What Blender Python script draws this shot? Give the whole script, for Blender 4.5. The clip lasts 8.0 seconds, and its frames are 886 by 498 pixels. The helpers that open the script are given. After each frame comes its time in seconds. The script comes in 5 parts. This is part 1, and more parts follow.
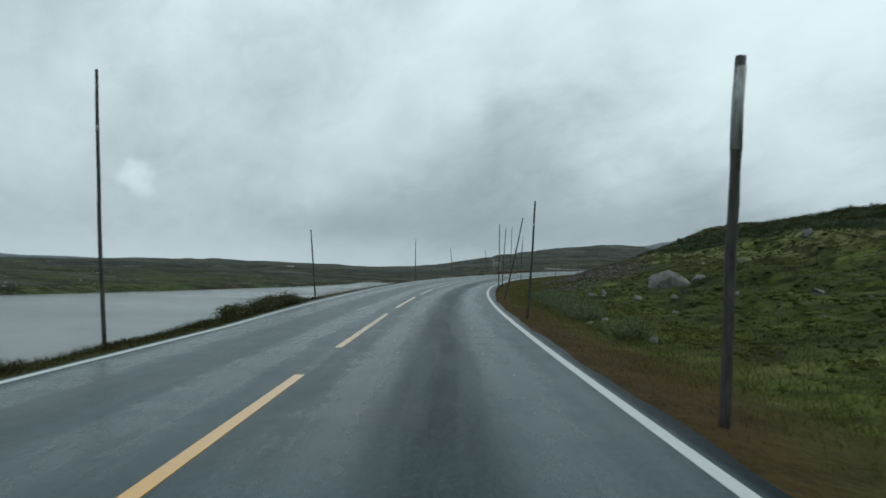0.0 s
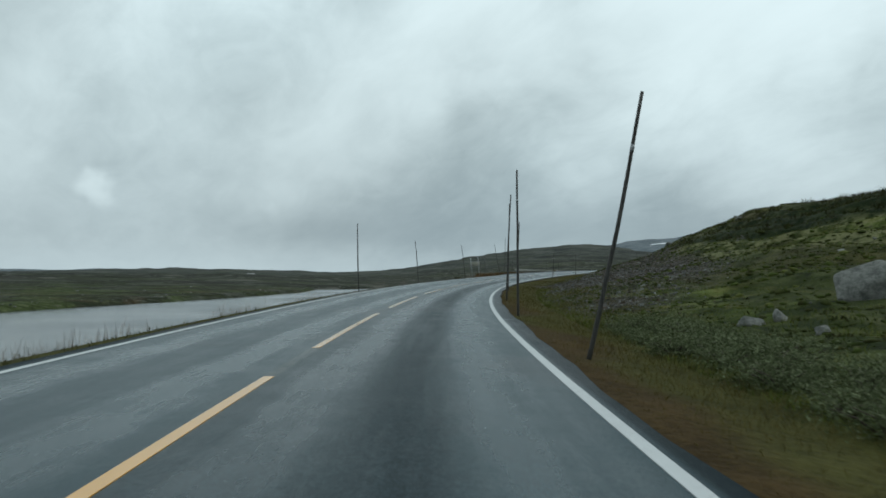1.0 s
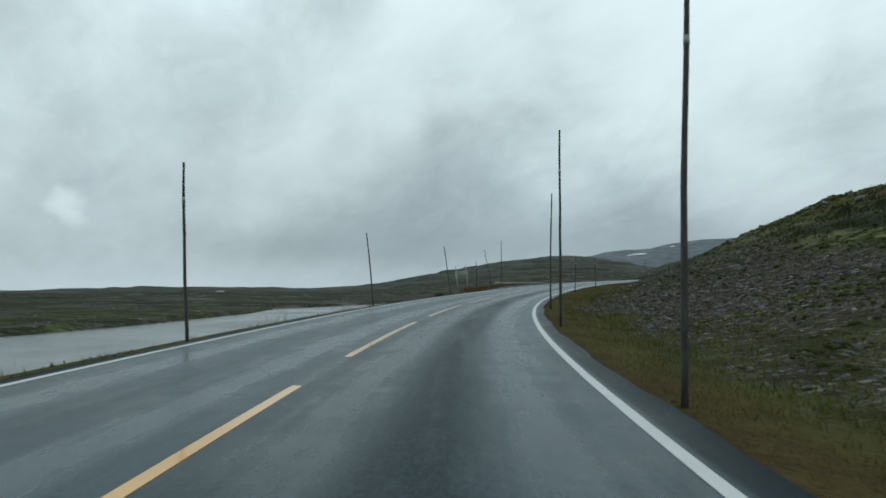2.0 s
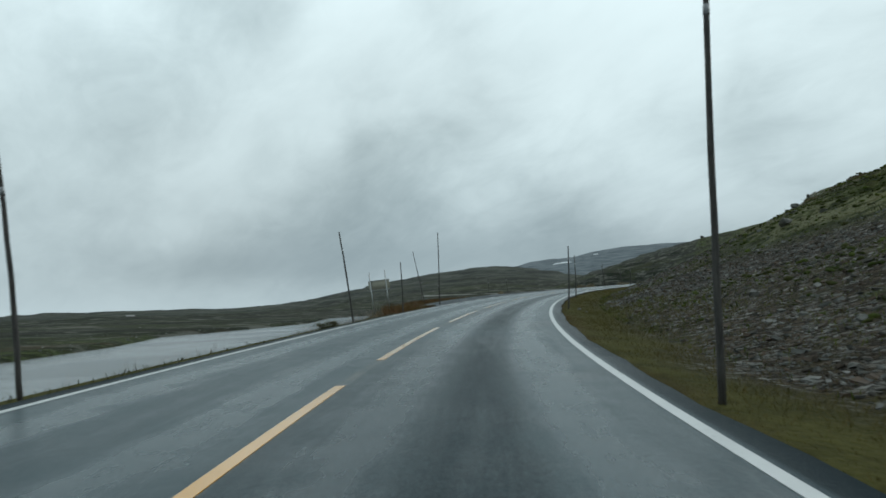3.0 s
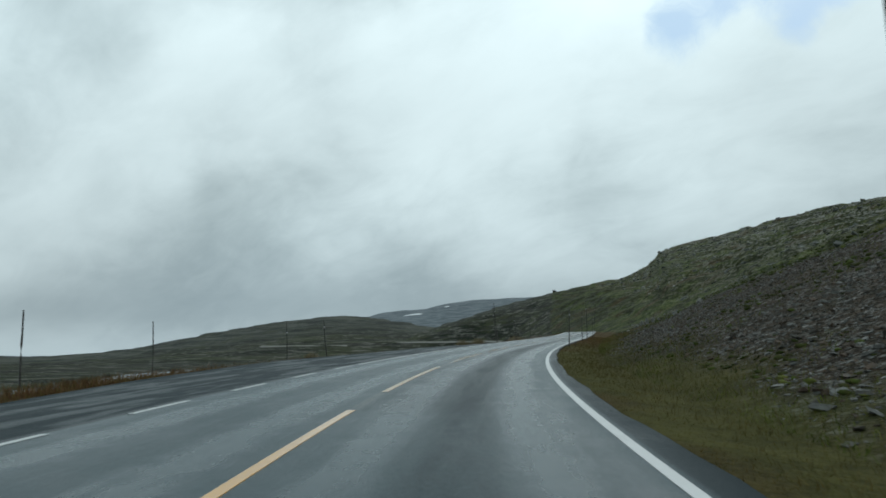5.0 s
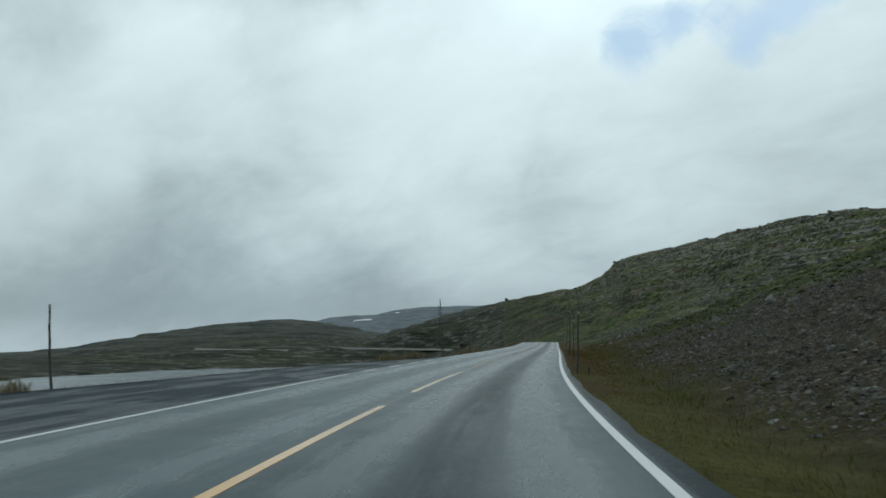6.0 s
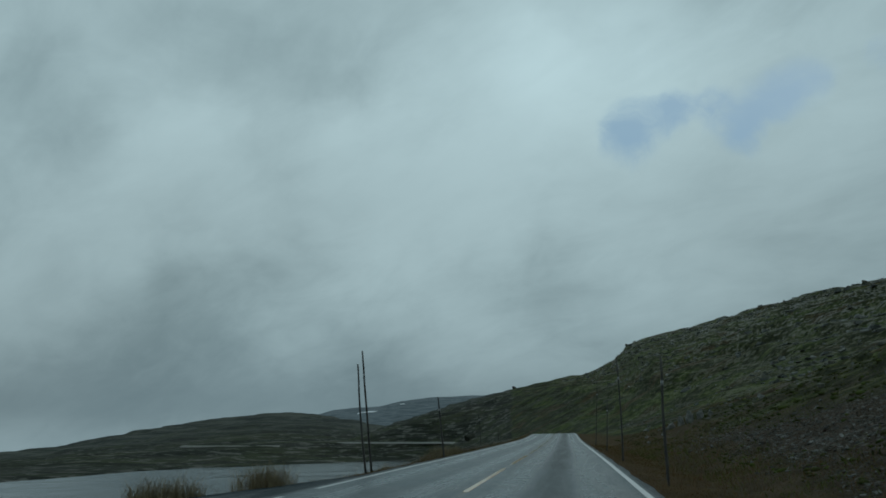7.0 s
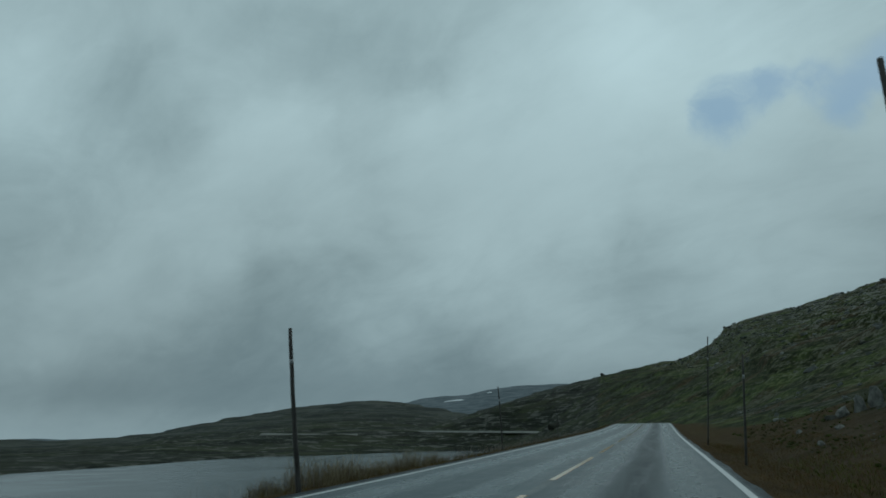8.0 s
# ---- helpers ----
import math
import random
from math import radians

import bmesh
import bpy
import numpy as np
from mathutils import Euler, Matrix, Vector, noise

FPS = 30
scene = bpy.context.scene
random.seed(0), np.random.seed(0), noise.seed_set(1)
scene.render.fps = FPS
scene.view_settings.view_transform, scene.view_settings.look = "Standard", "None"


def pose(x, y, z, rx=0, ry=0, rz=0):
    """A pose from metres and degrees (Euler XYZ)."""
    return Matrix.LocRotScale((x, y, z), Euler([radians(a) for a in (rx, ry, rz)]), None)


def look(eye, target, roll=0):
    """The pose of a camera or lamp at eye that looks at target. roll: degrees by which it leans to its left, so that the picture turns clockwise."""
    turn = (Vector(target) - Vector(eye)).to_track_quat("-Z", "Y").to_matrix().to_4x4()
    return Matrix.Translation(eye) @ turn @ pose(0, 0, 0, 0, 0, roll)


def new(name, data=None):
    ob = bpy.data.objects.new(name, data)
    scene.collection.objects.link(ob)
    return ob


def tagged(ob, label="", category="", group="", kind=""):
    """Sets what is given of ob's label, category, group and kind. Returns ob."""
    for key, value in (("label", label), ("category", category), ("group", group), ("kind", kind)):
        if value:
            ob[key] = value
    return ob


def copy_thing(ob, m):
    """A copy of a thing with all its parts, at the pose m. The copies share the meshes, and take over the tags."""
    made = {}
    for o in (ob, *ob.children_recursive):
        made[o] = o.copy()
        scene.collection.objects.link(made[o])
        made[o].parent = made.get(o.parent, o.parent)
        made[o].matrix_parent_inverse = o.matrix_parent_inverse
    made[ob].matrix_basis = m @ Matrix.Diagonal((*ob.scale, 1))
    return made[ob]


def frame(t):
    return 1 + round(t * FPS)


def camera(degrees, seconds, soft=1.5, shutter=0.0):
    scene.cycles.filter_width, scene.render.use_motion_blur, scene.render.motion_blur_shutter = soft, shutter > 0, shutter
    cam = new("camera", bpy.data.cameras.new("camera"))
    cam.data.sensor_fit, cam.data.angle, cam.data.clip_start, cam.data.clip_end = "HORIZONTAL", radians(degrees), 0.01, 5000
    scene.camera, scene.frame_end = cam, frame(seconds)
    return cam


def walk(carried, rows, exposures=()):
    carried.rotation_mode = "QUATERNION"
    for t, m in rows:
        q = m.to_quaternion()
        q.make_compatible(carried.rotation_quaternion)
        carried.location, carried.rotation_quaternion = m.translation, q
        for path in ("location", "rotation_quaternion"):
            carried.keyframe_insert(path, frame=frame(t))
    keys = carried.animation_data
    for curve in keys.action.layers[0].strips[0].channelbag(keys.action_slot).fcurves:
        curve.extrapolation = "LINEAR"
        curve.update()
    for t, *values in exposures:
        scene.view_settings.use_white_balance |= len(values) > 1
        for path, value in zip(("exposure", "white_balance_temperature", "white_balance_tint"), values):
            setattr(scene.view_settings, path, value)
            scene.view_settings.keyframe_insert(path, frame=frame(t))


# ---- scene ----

# ---------------------------------------------------------------- camera
cam = camera(63.0, 8.0, soft=1.7, shutter=0.06)
# seconds, place (m), yaw to the right, pitch up, roll (degrees)
PATH = [
    (0.0, 1.616, 2.625, 1.230, 0.85, 2.01, 1.85),
    (0.5, 1.892, 14.557, 1.229, 2.76, 2.34, 0.99),
    (1.0, 2.388, 26.711, 1.307, 3.49, 2.34, 0.44),
    (1.5, 3.124, 38.965, 1.395, 4.09, 2.82, -0.35),
    (1.7, 3.480, 43.742, 1.431, 4.39, 3.03, -0.42),
    (2.8, 6.473, 69.140, 1.790, 9.86, 4.39, -1.98),
    (3.0, 7.388, 73.720, 1.856, 11.19, 4.38, -2.63),
    (3.5, 10.007, 84.913, 2.066, 14.89, 4.73, -2.96),
    (4.0, 13.367, 95.927, 2.343, 18.12, 5.90, -2.46),
    (4.5, 17.272, 106.644, 2.643, 20.64, 7.09, -2.14),
    (4.7, 19.008, 110.853, 2.789, 21.60, 7.55, -1.87),
    (5.8, 29.952, 132.939, 3.439, 26.27, 8.32, -1.17),
    (6.0, 32.190, 136.880, 3.565, 26.80, 8.42, -0.47),
    (6.2, 34.689, 140.958, 3.690, 27.15, 9.18, -0.67),
    (6.3, 35.980, 143.040, 3.751, 26.45, 9.15, -0.80),
    (6.4, 37.290, 145.140, 3.811, 26.85, 10.30, -1.10),
    (6.5, 38.625, 147.234, 3.872, 30.08, 13.67, -1.60),
    (6.6, 39.970, 149.300, 3.935, 30.20, 14.62, -2.00),
    (6.8, 42.689, 153.394, 4.060, 28.99, 15.58, -2.16),
    (7.0, 45.425, 157.344, 4.171, 26.50, 15.45, -1.39),
    (7.2, 48.147, 161.201, 4.265, 25.30, 16.16, -1.70),
    (7.5, 52.331, 166.870, 4.420, 22.14, 15.58, -0.80),
    (7.7, 55.150, 170.780, 4.508, 21.45, 15.25, -0.88),
    (8.0, 59.435, 176.623, 4.634, 19.51, 14.73, -1.01),
]


def aimed(x, y, z, yaw, pitch, roll):
    a, e = radians(yaw), radians(pitch)
    way = Vector((math.sin(a) * math.cos(e), math.cos(a) * math.cos(e), math.sin(e)))
    return look((x, y, z), Vector((x, y, z)) + way * 10, roll)


walk(cam, [(t, aimed(*row)) for t, *row in PATH],
     exposures=[(0.0, 0.0, 6500, 10), (4.0, 0.0, 6500, 10), (6.2, -0.16, 6450, 9), (6.45, -0.5, 6250, 6), (6.8, -0.81, 6050, 1), (7.3, -0.91, 6030, 1), (8.0, -0.92, 6000, 0)])

# ---------------------------------------------------------------- light
SUN_ELEVATION, SUN_AZIMUTH = 42.0, 60.0
world = bpy.data.worlds.new("overcast_sky")
scene.world = world
world.use_nodes = True


def nodes_of(tree):
    """Short helpers to build a node tree: n(type, inputs..., props...) and l(out, in)."""
    def n(kind, ins=None, **props):
        node = tree.nodes.new(kind)
        for k, v in props.items():
            setattr_plain(node, k, v)
        for k, v in (ins or {}).items():
            if isinstance(v, bpy.types.NodeSocket):
                tree.links.new(v, node.inputs[k])
            else:
                node.inputs[k].default_value = v
        return node
    return n


def setattr_plain(node, key, value):
    if key == "operation":
        node.operation = value
    elif key == "blend_type":
        node.blend_type = value
    elif key == "data_type":
        node.data_type = value
    elif key == "attribute_name":
        node.attribute_name = value
    elif key == "sky_type":
        node.sky_type = value
    elif key == "noise_dimensions":
        node.noise_dimensions = value
    elif key == "feature":
        node.feature = value
    elif key == "invert":
        node.invert = value
    elif key == "interpolation_type":
        node.interpolation_type = value


def mixed(n, fac, a, b, mode="MIX"):
    """A colour mix; fac, a and b are sockets or values."""
    m = n("ShaderNodeMix", data_type="RGBA", blend_type=mode)
    tree = m.id_data
    for k, v in ((0, fac), (6, a), (7, b)):
        if isinstance(v, bpy.types.NodeSocket):
            tree.links.new(v, m.inputs[k])
        else:
            m.inputs[k].default_value = v if k == 0 else (*v[:3], 1)
    return m.outputs[2]


def stepped(n, value, lo, hi, a=0.0, b=1.0):
    """Smooth step of a value between lo and hi onto a..b."""
    return n("ShaderNodeMapRange", {0: value, 1: lo, 2: hi, 3: a, 4: b}, interpolation_type="SMOOTHSTEP").outputs[0]


def math_node(n, op, a, b=0.0):
    return n("ShaderNodeMath", {0: a, 1: b}, operation=op).outputs[0]


def noise_of(n, vector, scale, detail=4.0, rough=0.55, distort=0.0):
    return n("ShaderNodeTexNoise", {"Vector": vector, "Scale": scale, "Detail": detail, "Roughness": rough, "Distortion": distort}).outputs[0]


def build_sky():
    tree = world.node_tree
    tree.nodes.clear()
    n = nodes_of(tree)
    sky = tree.nodes.new("ShaderNodeTexSky")
    sky.sky_type, sky.sun_disc = "NISHITA", False
    sky.sun_elevation, sky.sun_rotation = radians(SUN_ELEVATION), radians(SUN_AZIMUTH)
    way = n("ShaderNodeTexCoord").outputs["Generated"]
    split = n("ShaderNodeSeparateXYZ", {0: way})
    up = math_node(n, "MAXIMUM", split.outputs[2], 0.0)
    lift = math_node(n, "ADD", up, 0.42)
    flat = n("ShaderNodeCombineXYZ", {0: math_node(n, "DIVIDE", split.outputs[0], lift), 1: math_node(n, "DIVIDE", split.outputs[1], lift), 2: 0.0}).outputs[0]
    flat = n("ShaderNodeMapping", {"Vector": flat, "Rotation": (0, 0, radians(-16)), "Scale": (1.15, 0.95, 1.0)}).outputs[0]
    big = noise_of(n, flat, 1.4, 4.0, 0.5, 0.5)
    long = n("ShaderNodeMapping", {"Vector": flat, "Rotation": (0, 0, radians(-22))}).outputs[0]
    long = n("ShaderNodeMapping", {"Vector": long, "Scale": (1.15, 0.74, 1.0)}).outputs[0]
    mid = noise_of(n, long, 4.2, 8.0, 0.58, 0.7)
    fine = noise_of(n, long, 11.0, 6.0, 0.58, 0.6)
    lump = math_node(n, "ADD", math_node(n, "MULTIPLY", big, 0.26), math_node(n, "ADD", math_node(n, "MULTIPLY", mid, 0.20), math_node(n, "MULTIPLY", fine, 0.11)))
    lump = math_node(n, "ADD", lump, 0.085)
    warp = n("ShaderNodeTexNoise", {"Vector": way, "Scale": 6.0, "Detail": 4.0, "Roughness": 0.55}).outputs["Color"]
    warp = n("ShaderNodeVectorMath", {0: warp, 1: (0.5, 0.5, 0.5)}, operation="SUBTRACT").outputs[0]
    bent = n("ShaderNodeVectorMath", {0: n("ShaderNodeVectorMath", {0: warp, 3: 0.16}, operation="SCALE").outputs[0], 1: way}, operation="ADD").outputs[0]
    bent_fine = n("ShaderNodeVectorMath", {0: n("ShaderNodeVectorMath", {0: warp, 3: 0.075}, operation="SCALE").outputs[0], 1: way}, operation="ADD").outputs[0]
    # broad lighter and darker masses of the deck: bearing, elevation, radius, weight
    for az, el, wide, weight in BRIGHT_MASSES + DARK_MASSES:
        c, a = math.cos(radians(el)), radians(az)
        far = n("ShaderNodeVectorMath", {0: bent, 1: (c * math.sin(a), c * math.cos(a), math.sin(radians(el)))}, operation="DISTANCE").outputs["Value"]
        lump = math_node(n, "ADD", lump, math_node(n, "MULTIPLY", stepped(n, far, 0.0, wide, 1.0, 0.0), weight))
    light = stepped(n, lump, 0.085, 0.605)
    cloud = mixed(n, light, (0.31, 0.40, 0.425), (0.77, 0.93, 0.965))
    # the deck darkens towards the horizon, with a paler slit right above it
    low = stepped(n, split.outputs[2], 0.0, 0.26)
    east = stepped(n, split.outputs[0], -0.22, 0.12)
    cloud = mixed(n, low, mixed(n, east, mixed(n, light, (0.30, 0.38, 0.41), (0.50, 0.61, 0.64)), mixed(n, light, (0.20, 0.265, 0.295), (0.46, 0.56, 0.59))), cloud)
    slit = stepped(n, split.outputs[2], 0.0, 0.055, 1.0, 0.0)
    west = stepped(n, math_node(n, "SUBTRACT", split.outputs[0], 0.02), -0.25, 0.25, 1.0, 0.15)
    cloud = mixed(n, math_node(n, "MULTIPLY", math_node(n, "MULTIPLY", slit, west), 0.55), cloud, (0.52, 0.64, 0.68))
    base = math_node(n, "MULTIPLY", stepped(n, split.outputs[2], 0.025, 0.06), stepped(n, split.outputs[2], 0.06, 0.115, 1.0, 0.0))
    base = math_node(n, "MULTIPLY", base, math_node(n, "MULTIPLY", stepped(n, split.outputs[0], -0.34, -0.05), stepped(n, split.outputs[0], 0.35, 0.6, 1.0, 0.0)))
    cloud = mixed(n, math_node(n, "MULTIPLY", base, 0.55), cloud, (0.26, 0.335, 0.365))
    # thinner, brighter and thicker, darker stretches of the deck
    thin = 0.0
    for az, el, weight in THIN_WEST + THIN_EAST:
        c, a = math.cos(radians(el)), radians(az)
        far = n("ShaderNodeVectorMath", {0: bent_fine, 1: (c * math.sin(a), c * math.cos(a), math.sin(radians(el)))}, operation="DISTANCE").outputs["Value"]
        thin = math_node(n, "ADD", stepped(n, far, 0.0, 0.26, weight, 0.0), thin)
    cloud = n("ShaderNodeVectorMath", {0: cloud, 3: math_node(n, "POWER", 2.0, thin)}, operation="SCALE").outputs[0]
    # a torn gap of pale blue, soft at its rim
    torn = math_node(n, "MULTIPLY", math_node(n, "SUBTRACT", noise_of(n, bent, 9.0, 6.0, 0.62, 0.6), 0.5), 2.2)
    hole = 0.0
    for az, el, wide in ((41.4, 22.3, 0.052), (42.6, 23.7, 0.062), (45.6, 24.3, 0.050), (48.8, 24.0, 0.045), (52.6, 23.6, 0.060), (55.4, 24.0, 0.056), (51.0, 21.8, 0.045), (60.5, 25.0, 0.05)):
        c, a = math.cos(radians(el)), radians(az)
        far = n("ShaderNodeVectorMath", {0: bent_fine, 1: (c * math.sin(a), c * math.cos(a), math.sin(radians(el)))}, operation="DISTANCE").outputs["Value"]
        hole = math_node(n, "ADD", stepped(n, far, 0.0, wide, 0.8, 0.0), hole)
    hole = math_node(n, "MULTIPLY", stepped(n, math_node(n, "ADD", hole, torn), 0.05, 1.25, 0.0, 0.78), stepped(n, hole, 0.0, 0.5))
    blue = n("ShaderNodeVectorMath", {0: sky.outputs[0], 3: 0.12}, operation="SCALE").outputs[0]
    blue = mixed(n, 0.75, blue, (0.36, 0.60, 0.84))
    cloud = mixed(n, hole, cloud, blue)
    back = n("ShaderNodeBackground", {0: cloud, 1: 1.0})
    out = n("ShaderNodeOutputWorld", {0: back.outputs[0]})


BRIGHT_MASSES = [(-6, 9.5, 0.12, 0.14), (-1, 15, 0.13, 0.16), (5, 20, 0.14, 0.16), (-8, 13, 0.1, 0.06), (13, 20, 0.16, 0.1), (20, 20, 0.15, 0.12), (21, 13.5, 0.14, 0.13), (28, 18, 0.16, 0.14),
                 (34, 25, 0.26, 0.15), (48, 17, 0.28, 0.14), (28, 10, 0.12, 0.05), (-29, 9.8, 0.12, 0.1), (4, 24.5, 0.12, 0.09), (22, 25, 0.13, 0.1), (-10, 7, 0.07, 0.08), (-22, 6.1, 0.035, 0.34),
                 (-10, 6.6, 0.03, 0.26), (9.5, 14, 0.12, 0.05), (8, 12.5, 0.09, 0.04)]
DARK_MASSES = [(3.5, 11.5, 0.2, -0.045), (5, 8, 0.16, -0.06), (12, 4, 0.16, -0.05), (-6, 3.5, 0.12, -0.05), (8, 4, 0.14, -0.06), (2, 3, 0.12, -0.06), (20, 6, 0.14, -0.12), (-20, 12, 0.14, -0.06),
               (-12, 15.5, 0.12, -0.06), (-3, 22.7, 0.12, -0.05), (6, 28, 0.15, -0.07), (-6, 26, 0.12, -0.07), (9, 12, 0.1, -0.05), (15, 31, 0.13, -0.07), (35, 12, 0.12, -0.04)]
# bearing, elevation, weight in stops
THIN_WEST = [(-28, 11, -0.11), (-28, 18, -0.12), (-19, 4, 0.08), (-19, 18, 0.14), (-10, 4, 0.04), (-10, 11, -0.25), (-10, 18, 0.11), (-10, 25, 0.18), (-1, 4, 0.12),
             (-1, 11, -0.18), (-1, 25, 0.06), (8, 4, 0.13), (8, 11, 0.03), (8, 18, -0.12), (8, 32, 0.21)]
THIN_EAST = [(17, 4, 0.11), (17, 11, 0.04), (17, 18, -0.11), (17, 25, 0.1), (26, 4, 0.06), (26, 18, -0.1), (26, 25, 0.08), (26, 32, 0.1), (35, 11, 0.09),
             (35, 18, -0.06), (35, 25, 0.06), (35, 32, 0.11), (44, 11, 0.04), (44, 18, -0.13), (44, 25, 0.13), (44, 32, 0.17), (53, 11, -0.08), (53, 18, -0.17),
             (53, 25, 0.12), (62, 25, 0.12)]
build_sky()
sun = new("sun", bpy.data.lights.new("sun", "SUN"))
sun.data.energy, sun.data.angle, sun.data.color = 0.6, radians(60), (1.0, 0.97, 0.93)
sun.matrix_world = look((60 * math.sin(radians(SUN_AZIMUTH)), 60 * math.cos(radians(SUN_AZIMUTH)), 60 * math.tan(radians(SUN_ELEVATION))), (0, 0, 0))


# ---------------------------------------------------------------- the road's line
CURVE = np.array([0.058, 0.058, 0.131, 0.289, 0.413, 0.534, 0.387, 0.465, 0.525, 0.3, 0.023, -0.021, -0.034, 0.048, -0.02, -0.064, -0.073, -0.076]) / 100      # curvature (1/m) every 20 m from -20 m
RISE = np.array([0.0, -0.0, 0.47, 1.29, 2.42, 3.33, 4.1, 5.01, 6.44])             # height every 40 m from -20 m
BANK = np.array([-2.85, -2.14, 0.63, 0.89, 0.44, 0.99, 1.48, 0.79, 0.57]) / 100       # cross fall every 40 m from -20 m
STATION = np.arange(-100, 421, 1.0)
_k = np.interp(STATION, np.arange(-20, 321, 20.0), CURVE)
_k[STATION < -20] = 0.0
_k[STATION > 250] *= 0.6
HEADING = np.cumsum(_k)
HEADING += 0.0070 - np.interp(0, STATION, HEADING)
LINE_X, LINE_Y = np.cumsum(np.sin(HEADING)), np.cumsum(np.cos(HEADING))
LINE_X -= np.interp(0, STATION, LINE_X)
LINE_Y -= np.interp(0, STATION, LINE_Y)
LINE_Z = np.convolve(np.pad(np.interp(STATION, np.arange(-20, 301, 40.0), RISE), 15, mode="edge"), np.ones(31) / 31, "valid")
LINE_B = np.interp(STATION, np.arange(-20, 301, 40.0), BANK)
DASH_START = 2.10
EDGE_R, EDGE_L = 3.74, -3.72
LAKE = -2.0


def on_line(s, o):
    """x, y and the road's height at station s, o metres to the right of the centre line."""
    a = np.interp(s, STATION, HEADING)
    z = np.interp(s, STATION, LINE_Z) - np.interp(s, STATION, LINE_B) * np.clip(o, -5, 5)
    return np.interp(s, STATION, LINE_X) + o * np.cos(a), np.interp(s, STATION, LINE_Y) - o * np.sin(a), z


def place_on_line(s, o):
    x, y, z = on_line(float(s), float(o))
    return float(x), float(y), float(z)


def nearest_line(x, y):
    """Station and offset of points (arrays)."""
    x, y = np.asarray(x, float).ravel(), np.asarray(y, float).ravel()
    s, o = np.empty(len(x)), np.empty(len(x))
    for i in range(0, len(x), 4000):
        d = (x[i:i + 4000, None] - LINE_X[::2]) ** 2 + (y[i:i + 4000, None] - LINE_Y[::2]) ** 2
        j = d.argmin(1) * 2
        a = HEADING[j]
        dx, dy = x[i:i + 4000] - LINE_X[j], y[i:i + 4000] - LINE_Y[j]
        s[i:i + 4000] = STATION[j] + dx * np.sin(a) + dy * np.cos(a)
        o[i:i + 4000] = dx * np.cos(a) - dy * np.sin(a)
    return s, o


# outer edge of the asphalt on the lake side: a lay-by widens it
LAYBY_S = [-100, 18, 30, 117.0, 119.2, 121, 124.2, 127.6, 131.8, 137.3, 143.8, 152, 158, 163, 170, 175.5, 178.5, 182, 188, 420]
LAYBY_O = [-3.15, -3.15, EDGE_L + 0.1, EDGE_L, -4.9, -5.65, -6.7, -7.46, -8.64, -9.7, -10.5, -10.5, -9.9, -8.9, -8.0, -7.6, -6.5, -5.2, EDGE_L, EDGE_L]


def layby_fall(s, o):
    """The lay-by drops towards the lake."""
    return np.interp(s, [116, 120, 135, 155, 184, 188], [0.0, 0.05, 0.05, 0.015, 0.015, 0.0]) * np.clip(-3.6 - o, 0, 7.5)


def berm(s):
    """Width of the level grassy bank beyond the asphalt on the lake side."""
    return np.interp(s, [108, 112, 116, 119.5, 122, 127, 131, 150, 158], [0.0, 1.2, 2.4, 1.6, 0.3, 0.3, 1.2, 1.0, 0.0])


def left_line(s):
    """The painted edge line on the lake side."""
    return np.interp(s, [12, 18, 23, 30, 45], [-3.0, -2.98, -3.14, -3.25, -3.33])


def right_edge(s):
    """The ragged outer edge of the asphalt on the slope side."""
    return np.interp(s, [-90, 33, 42, 60, 80, 103, 120, 150, 165, 330], [3.56, 3.56, 3.74, 3.74, 3.64, 3.74, 3.74, 3.64, 3.56, 3.56]) + 0.03 * np.sin(s * 0.9) + 0.02 * np.sin(s * 2.3 + 1)


def left_edge(s):
    return np.interp(s, LAYBY_S, LAYBY_O)


# ---------------------------------------------------------------- the land's shape
def smooth(v, lo, hi):
    t = np.clip((np.asarray(v, float) - lo) / (hi - lo), 0, 1)
    return t * t * (3 - 2 * t)


def grid_noise(seed, n=256):
    rng = np.random.RandomState(seed)
    return rng.rand(n, n) * 2 - 1


_lattice = [grid_noise(k) for k in range(6)]


def wave(x, y, size, seed=0):
    """Value noise, -1..1, with lumps of about the given size."""
    g = _lattice[seed % 6]
    u, v = np.asarray(x, float) / size + 37.2 * seed, np.asarray(y, float) / size + 11.7 * seed
    i, j = np.floor(u).astype(int), np.floor(v).astype(int)
    fu, fv = u - i, v - j
    fu, fv = fu * fu * (3 - 2 * fu), fv * fv * (3 - 2 * fv)
    n = g.shape[0]
    a, b, c, d = g[i % n, j % n], g[(i + 1) % n, j % n], g[i % n, (j + 1) % n], g[(i + 1) % n, (j + 1) % n]
    return a + (b - a) * fu + (c - a) * fv + (a - b - c + d) * fu * fv


def rough(x, y, size, octaves=4, seed=0, gain=0.5):
    total, amp = 0, 1.0
    for k in range(octaves):
        total = total + amp * wave(x, y, size / 2 ** k, seed + k)
        amp *= gain
    return total


